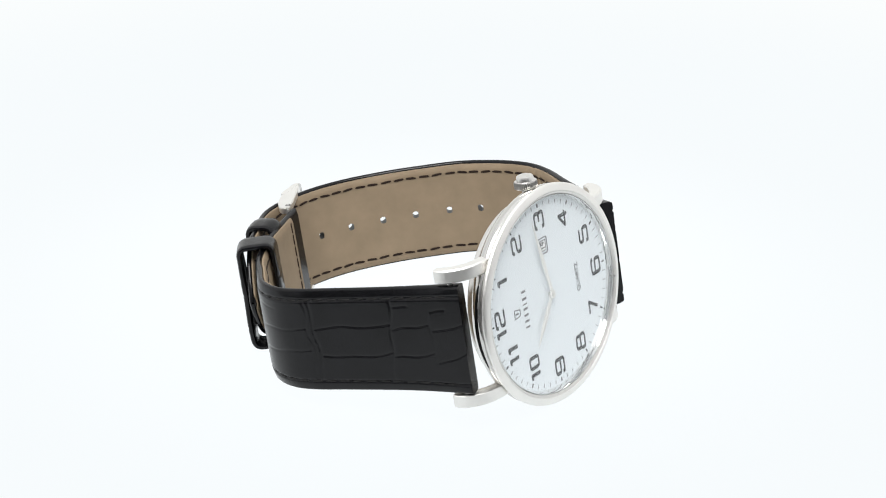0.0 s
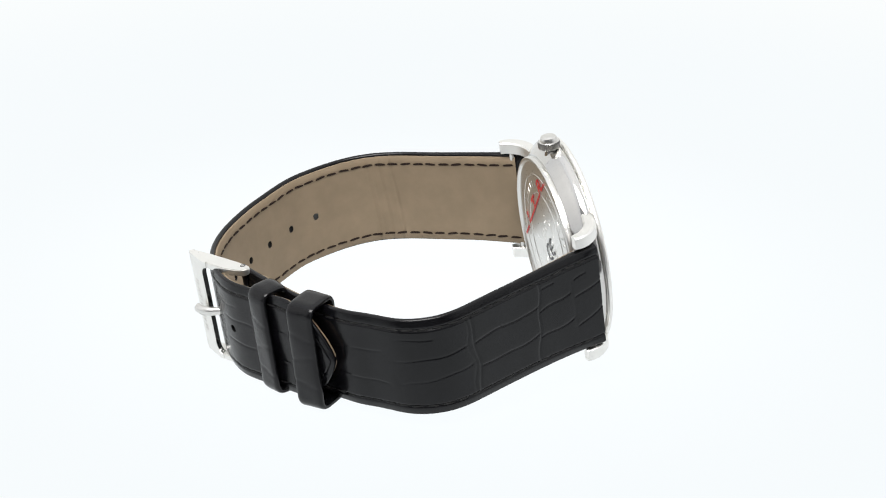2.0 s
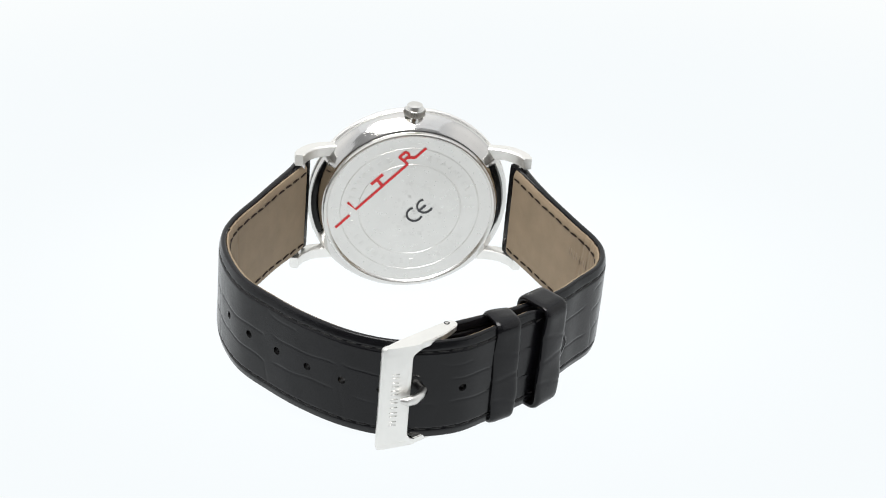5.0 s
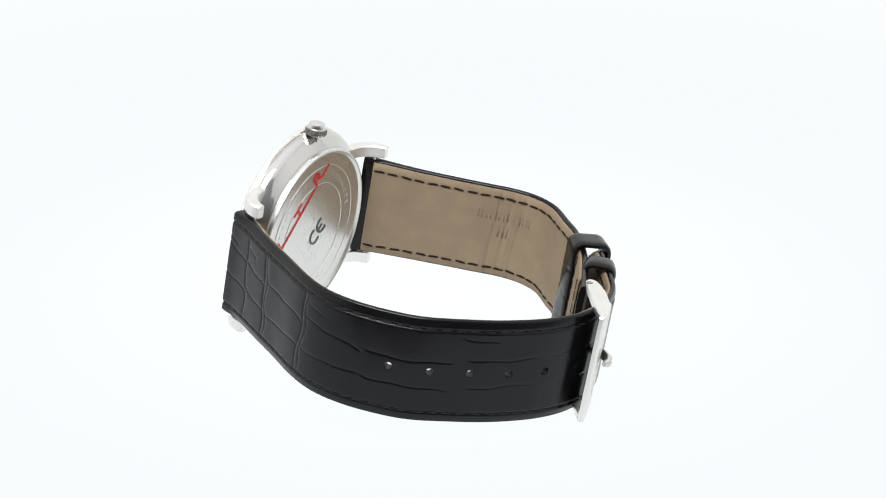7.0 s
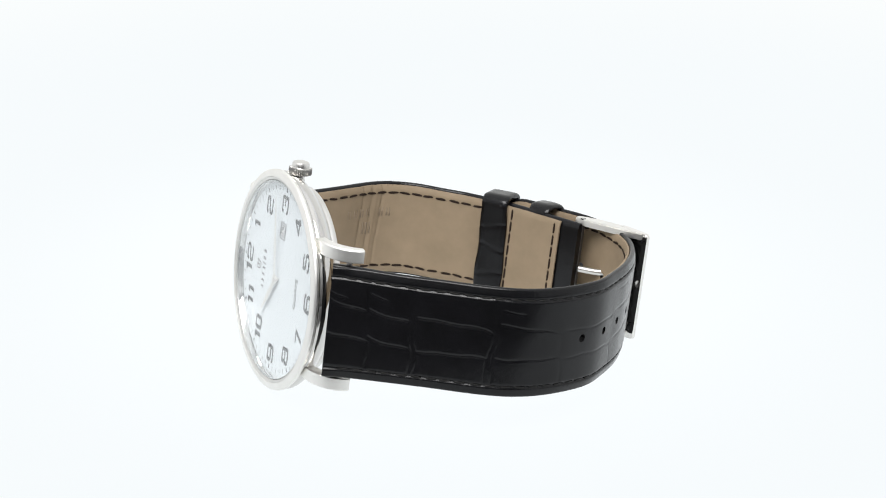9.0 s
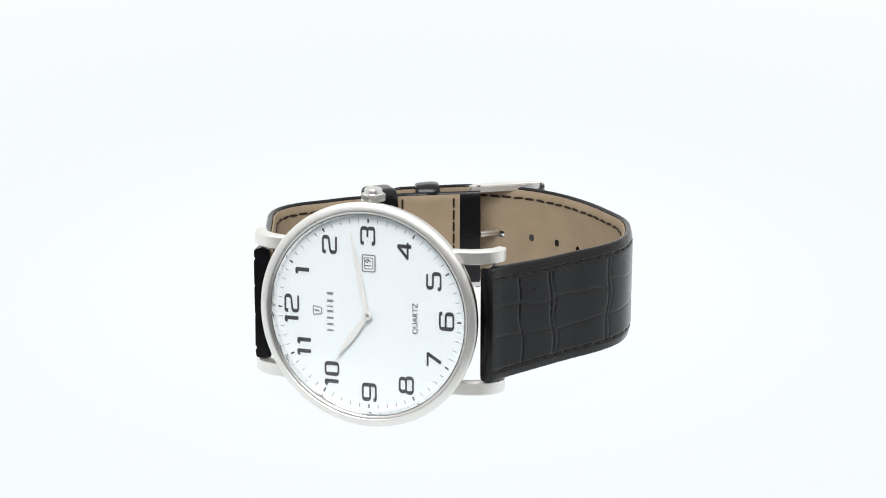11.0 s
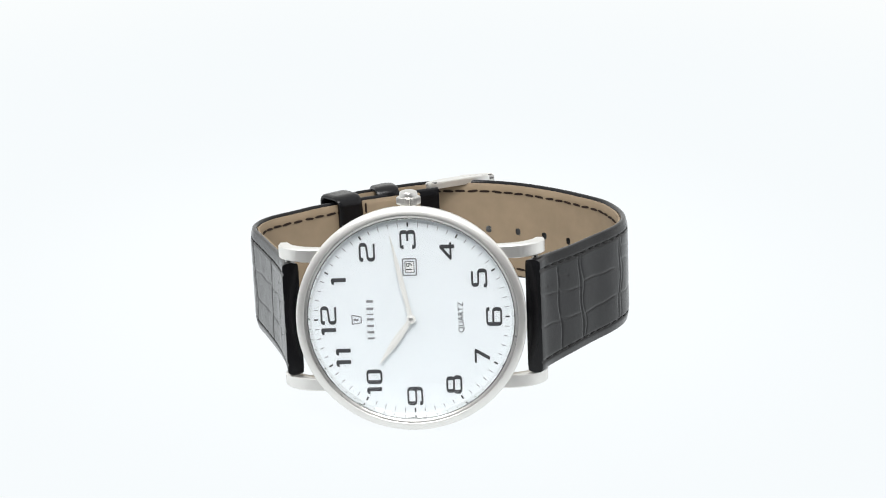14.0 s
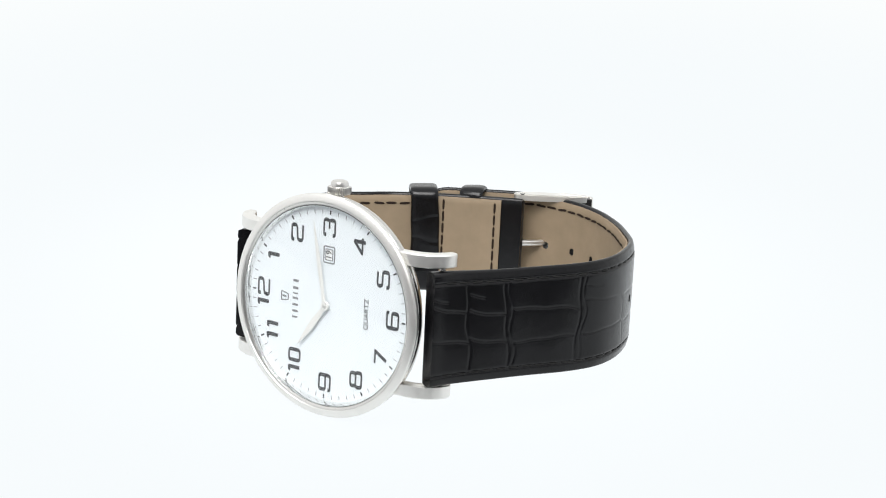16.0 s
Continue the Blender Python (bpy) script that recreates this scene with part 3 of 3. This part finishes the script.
def strap(name, pts, sign, holes, seed, cross, half, lift, tip, label, lining_from, lining_to, stitch_to):
    path = Path(pts, sign)
    ns, nw = int(path.length / 0.017), 136
    s = np.linspace(0, path.length, ns)
    wid = half(s / path.length) * np.ones(ns)
    if tip:
        u = np.clip((s - (path.length - tip)) / tip, 0, 1)
        wid = wid * np.maximum(1 - u ** 1.9, 0.004) ** 0.72
    wid = wid + 0.035 * np.exp(-(s / 0.9) ** 2)
    th = 0.095 + 0.035 * np.exp(-(s / 1.1) ** 2) + 0.018 * np.exp(-(s / 0.5) ** 2)
    if tip:
        th = th - 0.02 * np.clip((s - path.length * 0.6) / (path.length * 0.4), 0, 1)
    pos, tan, nor = path.at(s)
    zs = lift(s / path.length)

    # leather: outer skin, rolled rims, back to the lining
    fr = np.linspace(-1, 1, nw)
    fr = np.sign(fr) * np.abs(fr) ** 0.9
    rim = [math.pi * q / 8 for q in range(1, 8)]
    S2 = np.repeat(s[:, None], nw, 1)
    Wm = wid[:, None] - 0.05
    W2 = fr[None, :] * Wm
    edge = np.clip((wid[:, None] - np.abs(W2)) / 0.24, 0, 1)
    full = np.exp(-(s / 0.3) ** 2)
    brink = (0.50 + 0.42 * full)[:, None]
    off = th[:, None] * (brink + (1 - brink) * np.sin(edge * math.pi / 2)) - 0.026 * np.exp(-((wid[:, None] - np.abs(W2) - 0.19) / 0.026) ** 2)
    off = off + grain(S2, W2, seed, path.length, cross)
    hs = [(h, 0.0, 0.07) for h in holes]
    S2m, W2m = S2.copy(), W2.copy()
    inside = np.zeros(S2.shape, bool)
    for h, w, r in hs:
        dist = np.hypot(S2 - h, W2 - w)
        sel = dist < r
        inside |= sel
        g2 = np.maximum(dist, 1e-4)
        S2m[sel] = h + (S2[sel] - h) * r / g2[sel]
        W2m[sel] = w + (W2[sel] - w) * r / g2[sel]

    def place(Sm, Wv, offv):
        px = np.interp(Sm, s, pos[:, 0]) + np.interp(Sm, s, nor[:, 0]) * offv
        py = np.interp(Sm, s, pos[:, 1]) + np.interp(Sm, s, nor[:, 1]) * offv
        return np.stack([px, py, Wv + np.interp(Sm, s, zs)], -1)

    cols = [place(S2m, W2m, off)]
    lo_rim, hi_rim = [], []
    for a in rim:
        h0 = off[:, -1]
        mid, rad = (h0 - th * (0.42 + 0.5 * full)) / 2, (h0 + th * (0.42 + 0.5 * full)) / 2
        hi_rim.append(place(s, Wm[:, 0] + 0.05 * np.sin(a), mid + rad * np.cos(a)))
        h0 = off[:, 0]
        mid, rad = (h0 - th * (0.42 + 0.5 * full)) / 2, (h0 + th * (0.42 + 0.5 * full)) / 2
        lo_rim.append(place(s, -Wm[:, 0] - 0.05 * np.sin(a), mid + rad * np.cos(a)))
    hi_rim.append(place(s, Wm[:, 0] - 0.09, -th * (0.62 + 0.3 * full)))
    lo_rim.append(place(s, -Wm[:, 0] + 0.09, -th * (0.62 + 0.3 * full)))
    allc = np.concatenate([np.stack(lo_rim[::-1], 1), cols[0], np.stack(hi_rim, 1)], 1)
    m, nl = allc.shape[1], len(lo_rim)
    verts = allc.reshape(-1, 3)
    faces = []
    for i in range(ns - 1):
        for j in range(m - 1):
            jj = j - nl
            if 0 <= jj < nw - 1 and inside[i, jj] and inside[i + 1, jj] and inside[i, jj + 1] and inside[i + 1, jj + 1]:
                continue
            faces.append((i * m + j, i * m + j + 1, (i + 1) * m + j + 1, (i + 1) * m + j))
        if s[i] < lining_from + 0.06 or s[i] > lining_to - 0.06:
            faces.append((i * m + m - 1, i * m, (i + 1) * m, (i + 1) * m + m - 1))
    faces.append(tuple(range(m)))
    faces.append(tuple((ns - 1) * m + j for j in range(m)))
    top = part(name, mesh(name, [tuple(v) for v in verts], faces, BLACK), watch, label, STRAP)
    # lining, a thin slab of tan leather inside
    sel = np.where((s >= lining_from) & (s <= lining_to))[0]
    nl2 = 60
    fr2 = np.linspace(-1, 1, nl2)
    Sl = np.repeat(s[sel][:, None], nl2, 1)
    fr3 = np.sign(fr2) * np.abs(fr2) ** 0.8
    Wl = fr3[None, :] * (wid[sel][:, None] - 0.05)
    ins = np.zeros(Sl.shape, bool)
    Slm, Wlm = Sl.copy(), Wl.copy()
    for h, w, r in hs:
        dist = np.hypot(Sl - h, Wl - w)
        k2 = dist < r
        ins |= k2
        g2 = np.maximum(dist, 1e-4)
        Slm[k2] = h + (Sl[k2] - h) * r / g2[k2]
        Wlm[k2] = w + (Wl[k2] - w) * r / g2[k2]
    wr = sum(a * np.exp(-((Sl - c + 0.05 * np.sin(2 * Wl + c)) / 0.035) ** 2) for c, a in ((2.72, 0.013), (2.95, 0.010), (3.2, 0.012), (3.05, -0.008)))
    brim = np.clip((wid[sel][:, None] - np.abs(Wl)) / 0.17, 0, 1)
    oin = -np.interp(Sl, s, th) * (0.46 + 0.54 * np.sin(brim * math.pi / 2)) - 0.010 + wr * 1.3
    A = place(Slm, Wlm, oin)
    B = place(Slm, Wlm, oin + 0.03)
    n1, n2 = A.shape[:2]
    vs = np.concatenate([A.reshape(-1, 3), B.reshape(-1, 3)])
    fs = []
    for i in range(n1 - 1):
        for j in range(n2 - 1):
            if ins[i, j] and ins[i + 1, j] and ins[i, j + 1] and ins[i + 1, j + 1]:
                continue
            fs.append((i * n2 + j, i * n2 + j + 1, (i + 1) * n2 + j + 1, (i + 1) * n2 + j))
    N = n1 * n2
    rimv = [(i, 0) for i in range(n1)] + [(n1 - 1, j) for j in range(1, n2)] + [(i, n2 - 1) for i in range(n1 - 2, -1, -1)] + [(0, j) for j in range(n2 - 2, 0, -1)]
    ids = [i * n2 + j for i, j in rimv]
    for a, c in zip(ids, ids[1:] + ids[:1]):
        fs.append((a, c, c + N, a + N))
    lining = part("lining", mesh("lining", [tuple(v) for v in vs], fs, TAN), top, "smooth tan leather lining")
    # punched holes have dark walls
    for h, w, r in hs:
        c, t, nn = path.at(h)
        zz = float(np.interp(h, s, zs))
        hh = float(np.interp(h, s, th))
        ring = lathe("hole_wall", [(r * 1.0, -hh * 1.05), (r * 1.0, hh * 0.93), (r * 1.12, hh * 0.9), (r * 1.12, -hh * 1.0)], EDGE, 20)
        part("hole_wall", ring, top, "", frame_at(c, t, nn, zz + w))
    # stitches: dashes along both rims, outside and inside
    for side, me, depth, inset, pitch in ((1, STITCH_OUT, 1, 0.19, 0.25), (-1, STITCH_IN, -1, 0.20, 0.262)):
        for ws in (-1, 1):
            q = lining_from + 0.14
            i = 0
            while q < stitch_to:
                wv = (float(np.interp(q, s, wid)) - inset) * ws
                c, t, nn = path.at(q)
                hh = float(np.interp(q, s, th))
                o = hh * 0.985 - 0.020 if side > 0 else -hh * 0.985 - 0.013
                dz = float(np.interp(q + 0.05, s, wid) - np.interp(q - 0.05, s, wid)) * ws / 0.1
                part("stitch", me, top, "", frame_at(c + nn * o, t, nn, wv + float(np.interp(q, s, zs))) @ tilt(dz + 0.10 * math.sin(i * 1.7 + ws)))
                q += pitch * (0.94 + 0.12 * ((i * 7 + seed) % 5) / 4)
                i += 1
    return top, path, zs, s, wid, th


def frame_at(c, t, nn, z):
    """x along the strap, y outwards, z across."""
    zx = Vector((0, 0, 1))
    tx = Vector((t[0], t[1], 0)).normalized()
    ny = Vector((nn[0], nn[1], 0)).normalized()
    if tx.cross(ny).z < 0:
        zx = -zx
    return Matrix(((tx.x * 1, ny.x, zx.x, c[0] * CM), (tx.y, ny.y, zx.y, c[1] * CM), (tx.z, ny.z, zx.z, z * CM), (0, 0, 0, 1)))


def tilt(dz):
    return pose(0, 0, 0, 0, -math.degrees(math.atan(dz)), 0)


def dash(name, length, rad, mat):
    """A short thread dash, thicker in its middle and dipping at both ends."""
    verts, faces, n = [], [], 8
    prof = [(-0.5, 0.35, -0.5), (-0.4, 0.8, -0.1), (-0.15, 1, 0.1), (0.15, 1, 0.1), (0.4, 0.8, -0.1), (0.5, 0.35, -0.5)]
    for u, r, dip in prof:
        for q in range(n):
            a = 2 * math.pi * q / n
            verts.append((u * length, (dip + 0.75 * r * math.sin(a)) * rad, r * rad * math.cos(a)))
    for i in range(len(prof) - 1):
        for q in range(n):
            faces.append((n * i + q, n * i + (q + 1) % n, n * i + n + (q + 1) % n, n * i + n + q))
    faces += [tuple(range(n)), tuple(len(verts) - n + q for q in range(n))]
    return mesh(name, verts, faces, mat)


STITCH_OUT, STITCH_IN = dash("stitch", 0.2, 0.02, THREAD_B), dash("stitch", 0.205, 0.024, THREAD_T)

LONG = [(2.06, 0.17), (2.21, 0.5), (2.63, 1.2), (2.98, 1.84), (3.32, 2.45), (3.51, 2.98), (3.53, 3.5), (3.41, 4.06), (3.16, 4.65), (2.7, 5.2), (2.2, 5.7), (1.55, 6.18),
        (0.9, 6.46), (0.25, 6.53), (-0.43, 6.40), (-0.95, 6.08), (-1.35, 5.78), (-1.8, 5.46), (-2.15, 5.2), (-2.42, 4.98)]
SHORT = [(-2.05, 0.17), (-2.17, 0.5), (-2.44, 1.2), (-2.90, 2.3), (-3.17, 2.95), (-3.22, 3.42), (-3.06, 3.88), (-2.66, 4.33), (-2.26, 4.76), (-1.49, 5.31), (-0.58, 5.77), (-0.10, 5.99)]
lp = Path(LONG, 1)


def near(path, x, y):
    return float(path.s[np.argmin(np.hypot(path.p[:, 0] - x, path.p[:, 1] - y))])


hole_s = [near(lp, *c) for c in ((3.27, 4.27), (2.96, 4.84), (2.55, 5.36), (2.08, 5.85), (1.49, 6.21), (0.86, 6.44), (0.18, 6.52), (-0.45, 6.40))]
long_strap = strap("long_strap", LONG, 1, hole_s, 3, ((0.7, 0.9, False), (1.4, 1.0, True), (2.75, 0.85, True), (4.0, 0.3, False), (5.6, 0.3, False), (7.2, 0.3, False), (8.8, 0.4, False), (10.2, 0.35, False)), lambda u: 0.955 + 0.02 * u, lambda u: 0.09 * u - 0.04, 1.05,
                   "black crocodile-grain leather strap half with punched holes", 0.2, lp.length - 0.05, lp.length - 0.55)
sp = Path(SHORT, -1)
short_strap = strap("short_strap", SHORT, -1, [], 12, ((0.55, 0.45, False), (1.35, 1.0, False), (2.75, 0.9, True), (4.1, 0.3, False), (5.5, 0.3, False)), lambda u: 0.955 - 0.03 * u, lambda u: 0.09 * u * u - 0.04, 0,
                    "black crocodile-grain leather strap half carrying the buckle", 0.2, sp.length - 0.40, sp.length - 1.6)
short_ob = short_strap[0]


# cross stitches where the short half is sewn round the buckle bar
for q in (near(sp, -0.57, 5.77), near(sp, -1.48, 5.31)):
    for i in range(7):
        c, t, nn = sp.at(q)
        part("stitch", STITCH_IN, short_ob, "", frame_at(c - nn * 0.104, t, nn, -0.66 + i * 0.236) @ pose(0, 0, 0, 0, 90, 0))
# stamped maker's mark inside the short half, as plain bars
q0 = near(sp, -2.95, 2.4)
stroke_me = box("stamp", 0.02, 0.010, 0.17, STAMP, 0.003)
for i in range(7):
    for dx in ((0.0,) if i == 4 else (-0.035, 0.035)):
        c, t, nn = sp.at(q0 + i * 0.17 + dx)
        part("stamp", stroke_me, short_ob, "", frame_at(c - nn * 0.104, t, nn, 0.33))
c, t, nn = sp.at(q0 + 0.5)
for i, dx in enumerate((-0.09, 0.0, 0.09)):
    c, t, nn = sp.at(q0 + 0.5 + dx)
    part("stamp", box("stamp", 0.035, 0.012, 0.24, STAMP, 0.003), short_ob, "", frame_at(c - nn * 0.103, t, nn, 0.02))


# keepers: two loops of black leather round both strap halves
def keeper(outer, inner, z0, z1, width, lean):
    """outer and inner: the (x, y) middle of the loop's outside and inside."""
    o, i2 = Vector(outer), Vector(inner)
    d = (o - i2)
    depth, d = d.length, d.normalized()
    dense = []
    corner = [(-depth / 2, z0), (depth / 2, z0), (depth / 2 - 0.02, z1), (-depth / 2, z1)]
    for i in range(4):
        a, c = Vector(corner[i]), Vector(corner[(i + 1) % 4])
        cut = 0.17 / (c - a).length
        fine = 56 if i % 2 else 10
        for q in range(fine + 1):
            f3 = cut + (1 - 2 * cut) * q / fine
            dense.append(a.lerp(c, f3))
        b2, nxt = Vector(corner[(i + 1) % 4]), Vector(corner[(i + 2) % 4])
        e0, e1 = b2 + (a - b2).normalized() * 0.17, b2 + (nxt - b2).normalized() * 0.17
        for q in range(1, 6):
            f3 = q / 6
            dense.append((1 - f3) ** 2 * e0 + 2 * f3 * (1 - f3) * b2 + f3 * f3 * e1)
    loop = dense
    verts, faces, k, t = [], [], len(loop), 0.052
    prof = [(-0.49, 0.25), (-0.5, 0.5), (-0.485, 0.76), (-0.43, 0.95), (-0.34, 1.02), (-0.2, 1.06), (0.0, 1.075), (0.2, 1.06), (0.34, 1.02), (0.43, 0.95), (0.485, 0.76), (0.5, 0.5), (0.49, 0.25), (0.42, 0.02), (-0.42, 0.02)]
    for i, p in enumerate(loop):
        a, c = loop[i - 1], loop[(i + 1) % k]
        tt = (c - a).normalized()
        for u, h in prof:
            off = (h - 0.5) * 2 * t
            if h > 0.7:
                off -= 0.011 * sum(math.exp(-((p[1] - zl - 0.05 * math.sin(4 * u + 7 * zl)) / 0.024) ** 2) for zl in (-0.52 + lean, -0.02 + 2 * lean, 0.46))
            wob = 0.012 * math.sin(3.1 * p[1] + 5 * u + 40 * lean) + 0.008 * math.sin(7 * p[1] - 3 * u)
            verts.append((u * width + lean * p[1] + wob, p[0] + tt.y * (off + 0.5 * wob), p[1] - tt.x * (off + 0.5 * wob)))
    m = len(prof)
    for i in range(k):
        for q in range(m):
            a, c = i * m, ((i + 1) % k) * m
            faces.append((a + q, a + (q + 1) % m, c + (q + 1) % m, c + q))
    mid = (o + i2) / 2
    tx = Vector((-d.y, d.x))
    mat4 = Matrix(((tx.x, d.x, 0, mid.x * CM), (tx.y, d.y, 0, mid.y * CM), (0, 0, 1, 0), (0, 0, 0, 1)))
    part("keeper", mesh("keeper", verts, faces, BLACK), watch, "black leather strap keeper loop", STRAP @ mat4)


keeper((-1.25, 6.04), (-1.04, 5.57), -0.94, 1.03, 0.50, 0.0)
keeper((-2.11, 5.47), (-1.68, 4.98), -0.96, 1.01, 0.56, 0.03)

# buckle: flat curved frame with two arms, hinge bar and tongue
bp = Path([(0.95, 6.86), (0.72, 6.82), (0.45, 6.74), (0.2, 6.60), (-0.12, 6.37), (-0.28, 6.2), (-0.36, 6.08)], 1)
BAR = 0.53
zh, zo = 1.022, 0.033


def buckle_arm(z0, z1):
    """A flat curved cheek, deep at the bar and rounded off round the hinge bar."""
    outer = [(0.95, 6.90), (0.74, 6.87), (0.47, 6.79), (0.22, 6.65), (-0.10, 6.42), (-0.25, 6.25), (-0.345, 6.12)]
    tip = [(-0.35, 6.04), (-0.31, 5.98), (-0.24, 5.96)]
    inner = [(0.0, 6.11), (0.34, 6.36), (0.62, 6.57), (0.80, 6.72), (0.88, 6.80)]
    poly = rounded(outer + tip + inner, 0.06, True, 4)
    bm = bmesh.new()
    lo = [bm.verts.new((p[0] * CM, p[1] * CM, z0 * CM)) for p in poly]
    hi = [bm.verts.new((p[0] * CM, p[1] * CM, z1 * CM)) for p in poly]
    bm.faces.new(lo)
    bm.faces.new(hi)
    k = len(poly)
    for i in range(k):
        bm.faces.new((lo[i], lo[(i + 1) % k], hi[(i + 1) % k], hi[i]))
    bmesh.ops.recalc_face_normals(bm, faces=bm.faces)
    flat = [e for e in bm.edges if abs(e.verts[0].co.z - e.verts[1].co.z) < 1e-7]
    bmesh.ops.bevel(bm, geom=flat, offset=0.02 * CM, segments=2, affect="EDGES", clamp_overlap=True)
    me = bpy.data.meshes.new("arm")
    bm.to_mesh(me)
    bm.free()
    me.materials.append(BRUSHED)
    me.shade_smooth()
    me.set_sharp_from_angle(angle=radians(30))
    return me


def buckle_bar():
    verts, faces, n, ro, ri = [], [], 72, 0.07, 0.16
    win_z = zh - 0.13
    for k2 in range(n + 1):
        z = -zh * math.cos(math.pi * k2 / n)
        a = max(abs(z) - (zh - ro), 0)
        s0 = ro - math.sqrt(max(ro * ro - a * a, 0))
        c = abs(z) - (win_z - ri)
        s1 = BAR + (0 if c <= 0 else ri - math.sqrt(max(ri * ri - min(c, ri) ** 2, 0)))
        ring = [(s0, -0.035), (s0, 0.03), (s0 + 0.02, 0.048), (s0 + 0.1, 0.056), (s1 - 0.08, 0.056), (s1 - 0.02, 0.05), (s1, 0.035), (s1, -0.05), (s0 + 0.02, -0.05)]
        for sv, off in ring:
            pp, tt, nn = bp.at(sv)
            verts.append((pp[0] + nn[0] * off, pp[1] + nn[1] * off, z + zo))
    m = 9
    for i in range(n):
        for q in range(m):
            faces.append((m * i + q, m * i + (q + 1) % m, m * i + m + (q + 1) % m, m * i + m + q))
    faces += [tuple(range(m)), tuple(len(verts) - m + q for q in range(m))]
    me = mesh("buckle", verts, faces, BRUSHED)
    me.materials.append(POLISHED)
    for i in range(n):
        for q in (6, 7, 8):
            me.polygons[i * m + q].material_index = 1
    return me


buckle = part("buckle", buckle_bar(), watch, "polished steel pin buckle", STRAP)
part("arm", buckle_arm(zo + zh - 0.13, zo + zh - 0.002), buckle, "curved buckle arm")
part("arm", buckle_arm(zo - zh + 0.002, zo - zh + 0.13), buckle, "curved buckle arm")
hinge = part("hinge_bar", lathe("hinge_bar", [(0.0001, -1.026), (0.03, -1.026), (0.03, 1.026), (0.0001, 1.026)], POLISHED, 20), buckle, "steel hinge bar", pose(-0.17 * CM, 6.07 * CM, zo * CM, 90, 0, 0))
# flush ring, coloured dark for the shade of a dimple that isn't modelled
part("rivet", lathe("rivet", [(0.028, -1.028), (0.050, -1.028), (0.050, 1.024), (0.028, 1.024)], DIMPLE_SHADE, 24), hinge, "dark ring round the pin, painted as the dimple's shade")
c, t, nn = bp.at(0.25)
for i, z in enumerate((0.50, 0.33, 0.17, 0.0, -0.13, -0.27, -0.45)):
    for dz in ((0.0,) if i == 4 else (-0.035, 0.035)):
        part("engraving", box("engraving", 0.13, 0.008, 0.014, ENGRAVE, 0.003), buckle, "", frame_at(c + nn * 0.056, t, nn, z + dz))
# tongue
tp = [(-0.14, 6.10), (0.05, 6.32), (0.17, 6.55), (0.25, 6.76), (0.36, 6.90), (0.49, 6.96), (0.59, 6.94)]
verts, faces, n = [], [], 12
rad = [0.055, 0.055, 0.058, 0.075, 0.08, 0.075, 0.04]
for i, (x, y) in enumerate(tp):
    a, c = Vector(tp[max(i - 1, 0)]), Vector(tp[min(i + 1, len(tp) - 1)])
    d = (c - a).normalized()
    for q in range(n):
        w = 2 * math.pi * q / n
        verts.append((x - d.y * rad[i] * math.cos(w), y + d.x * rad[i] * math.cos(w), 0.07 + 1.15 * rad[i] * math.sin(w)))
for i in range(len(tp) - 1):
    for q in range(n):
        faces.append((n * i + q, n * i + (q + 1) % n, n * i + n + (q + 1) % n, n * i + n + q))
faces += [tuple(range(n)), tuple(len(verts) - n + q for q in range(n))]
part("tongue", mesh("tongue", verts, faces, BACK), buckle, "polished steel buckle tongue")

# ---- the turn: the plate runs evenly, slows down, and goes back the way it came from BACK_AT on ----
RATE, FIRST, BACK_AT = 27.0938, -308.4188, 13.07
SLOWING = [(9.2, -59.1), (9.35, -54.9), (9.5, -50.75), (9.65, -46.8), (9.8, -42.98), (10.1, -35.88), (10.4, -29.46), (10.7, -23.69), (11.0, -18.52),
           (11.3, -13.95), (11.6, -9.78), (11.9, -6.02), (12.2, -2.74), (12.5, 0.05), (12.8, 2.44), (13.0, 3.76), (13.07, 4.16)]


def turned(t):
    """Degrees of the watch round the upright axis at the time t."""
    t = t if t <= BACK_AT else 2 * BACK_AT - t
    return FIRST + RATE * t if t <= 9.2 else float(np.interp(t, *zip(*SLOWING)))


def motions():
    walk(watch, [(t, pose(0, 0, 0, 0, 0, turned(t))) for t in sorted([i / 10 for i in range(161)] + [392 / 30])])


motions()
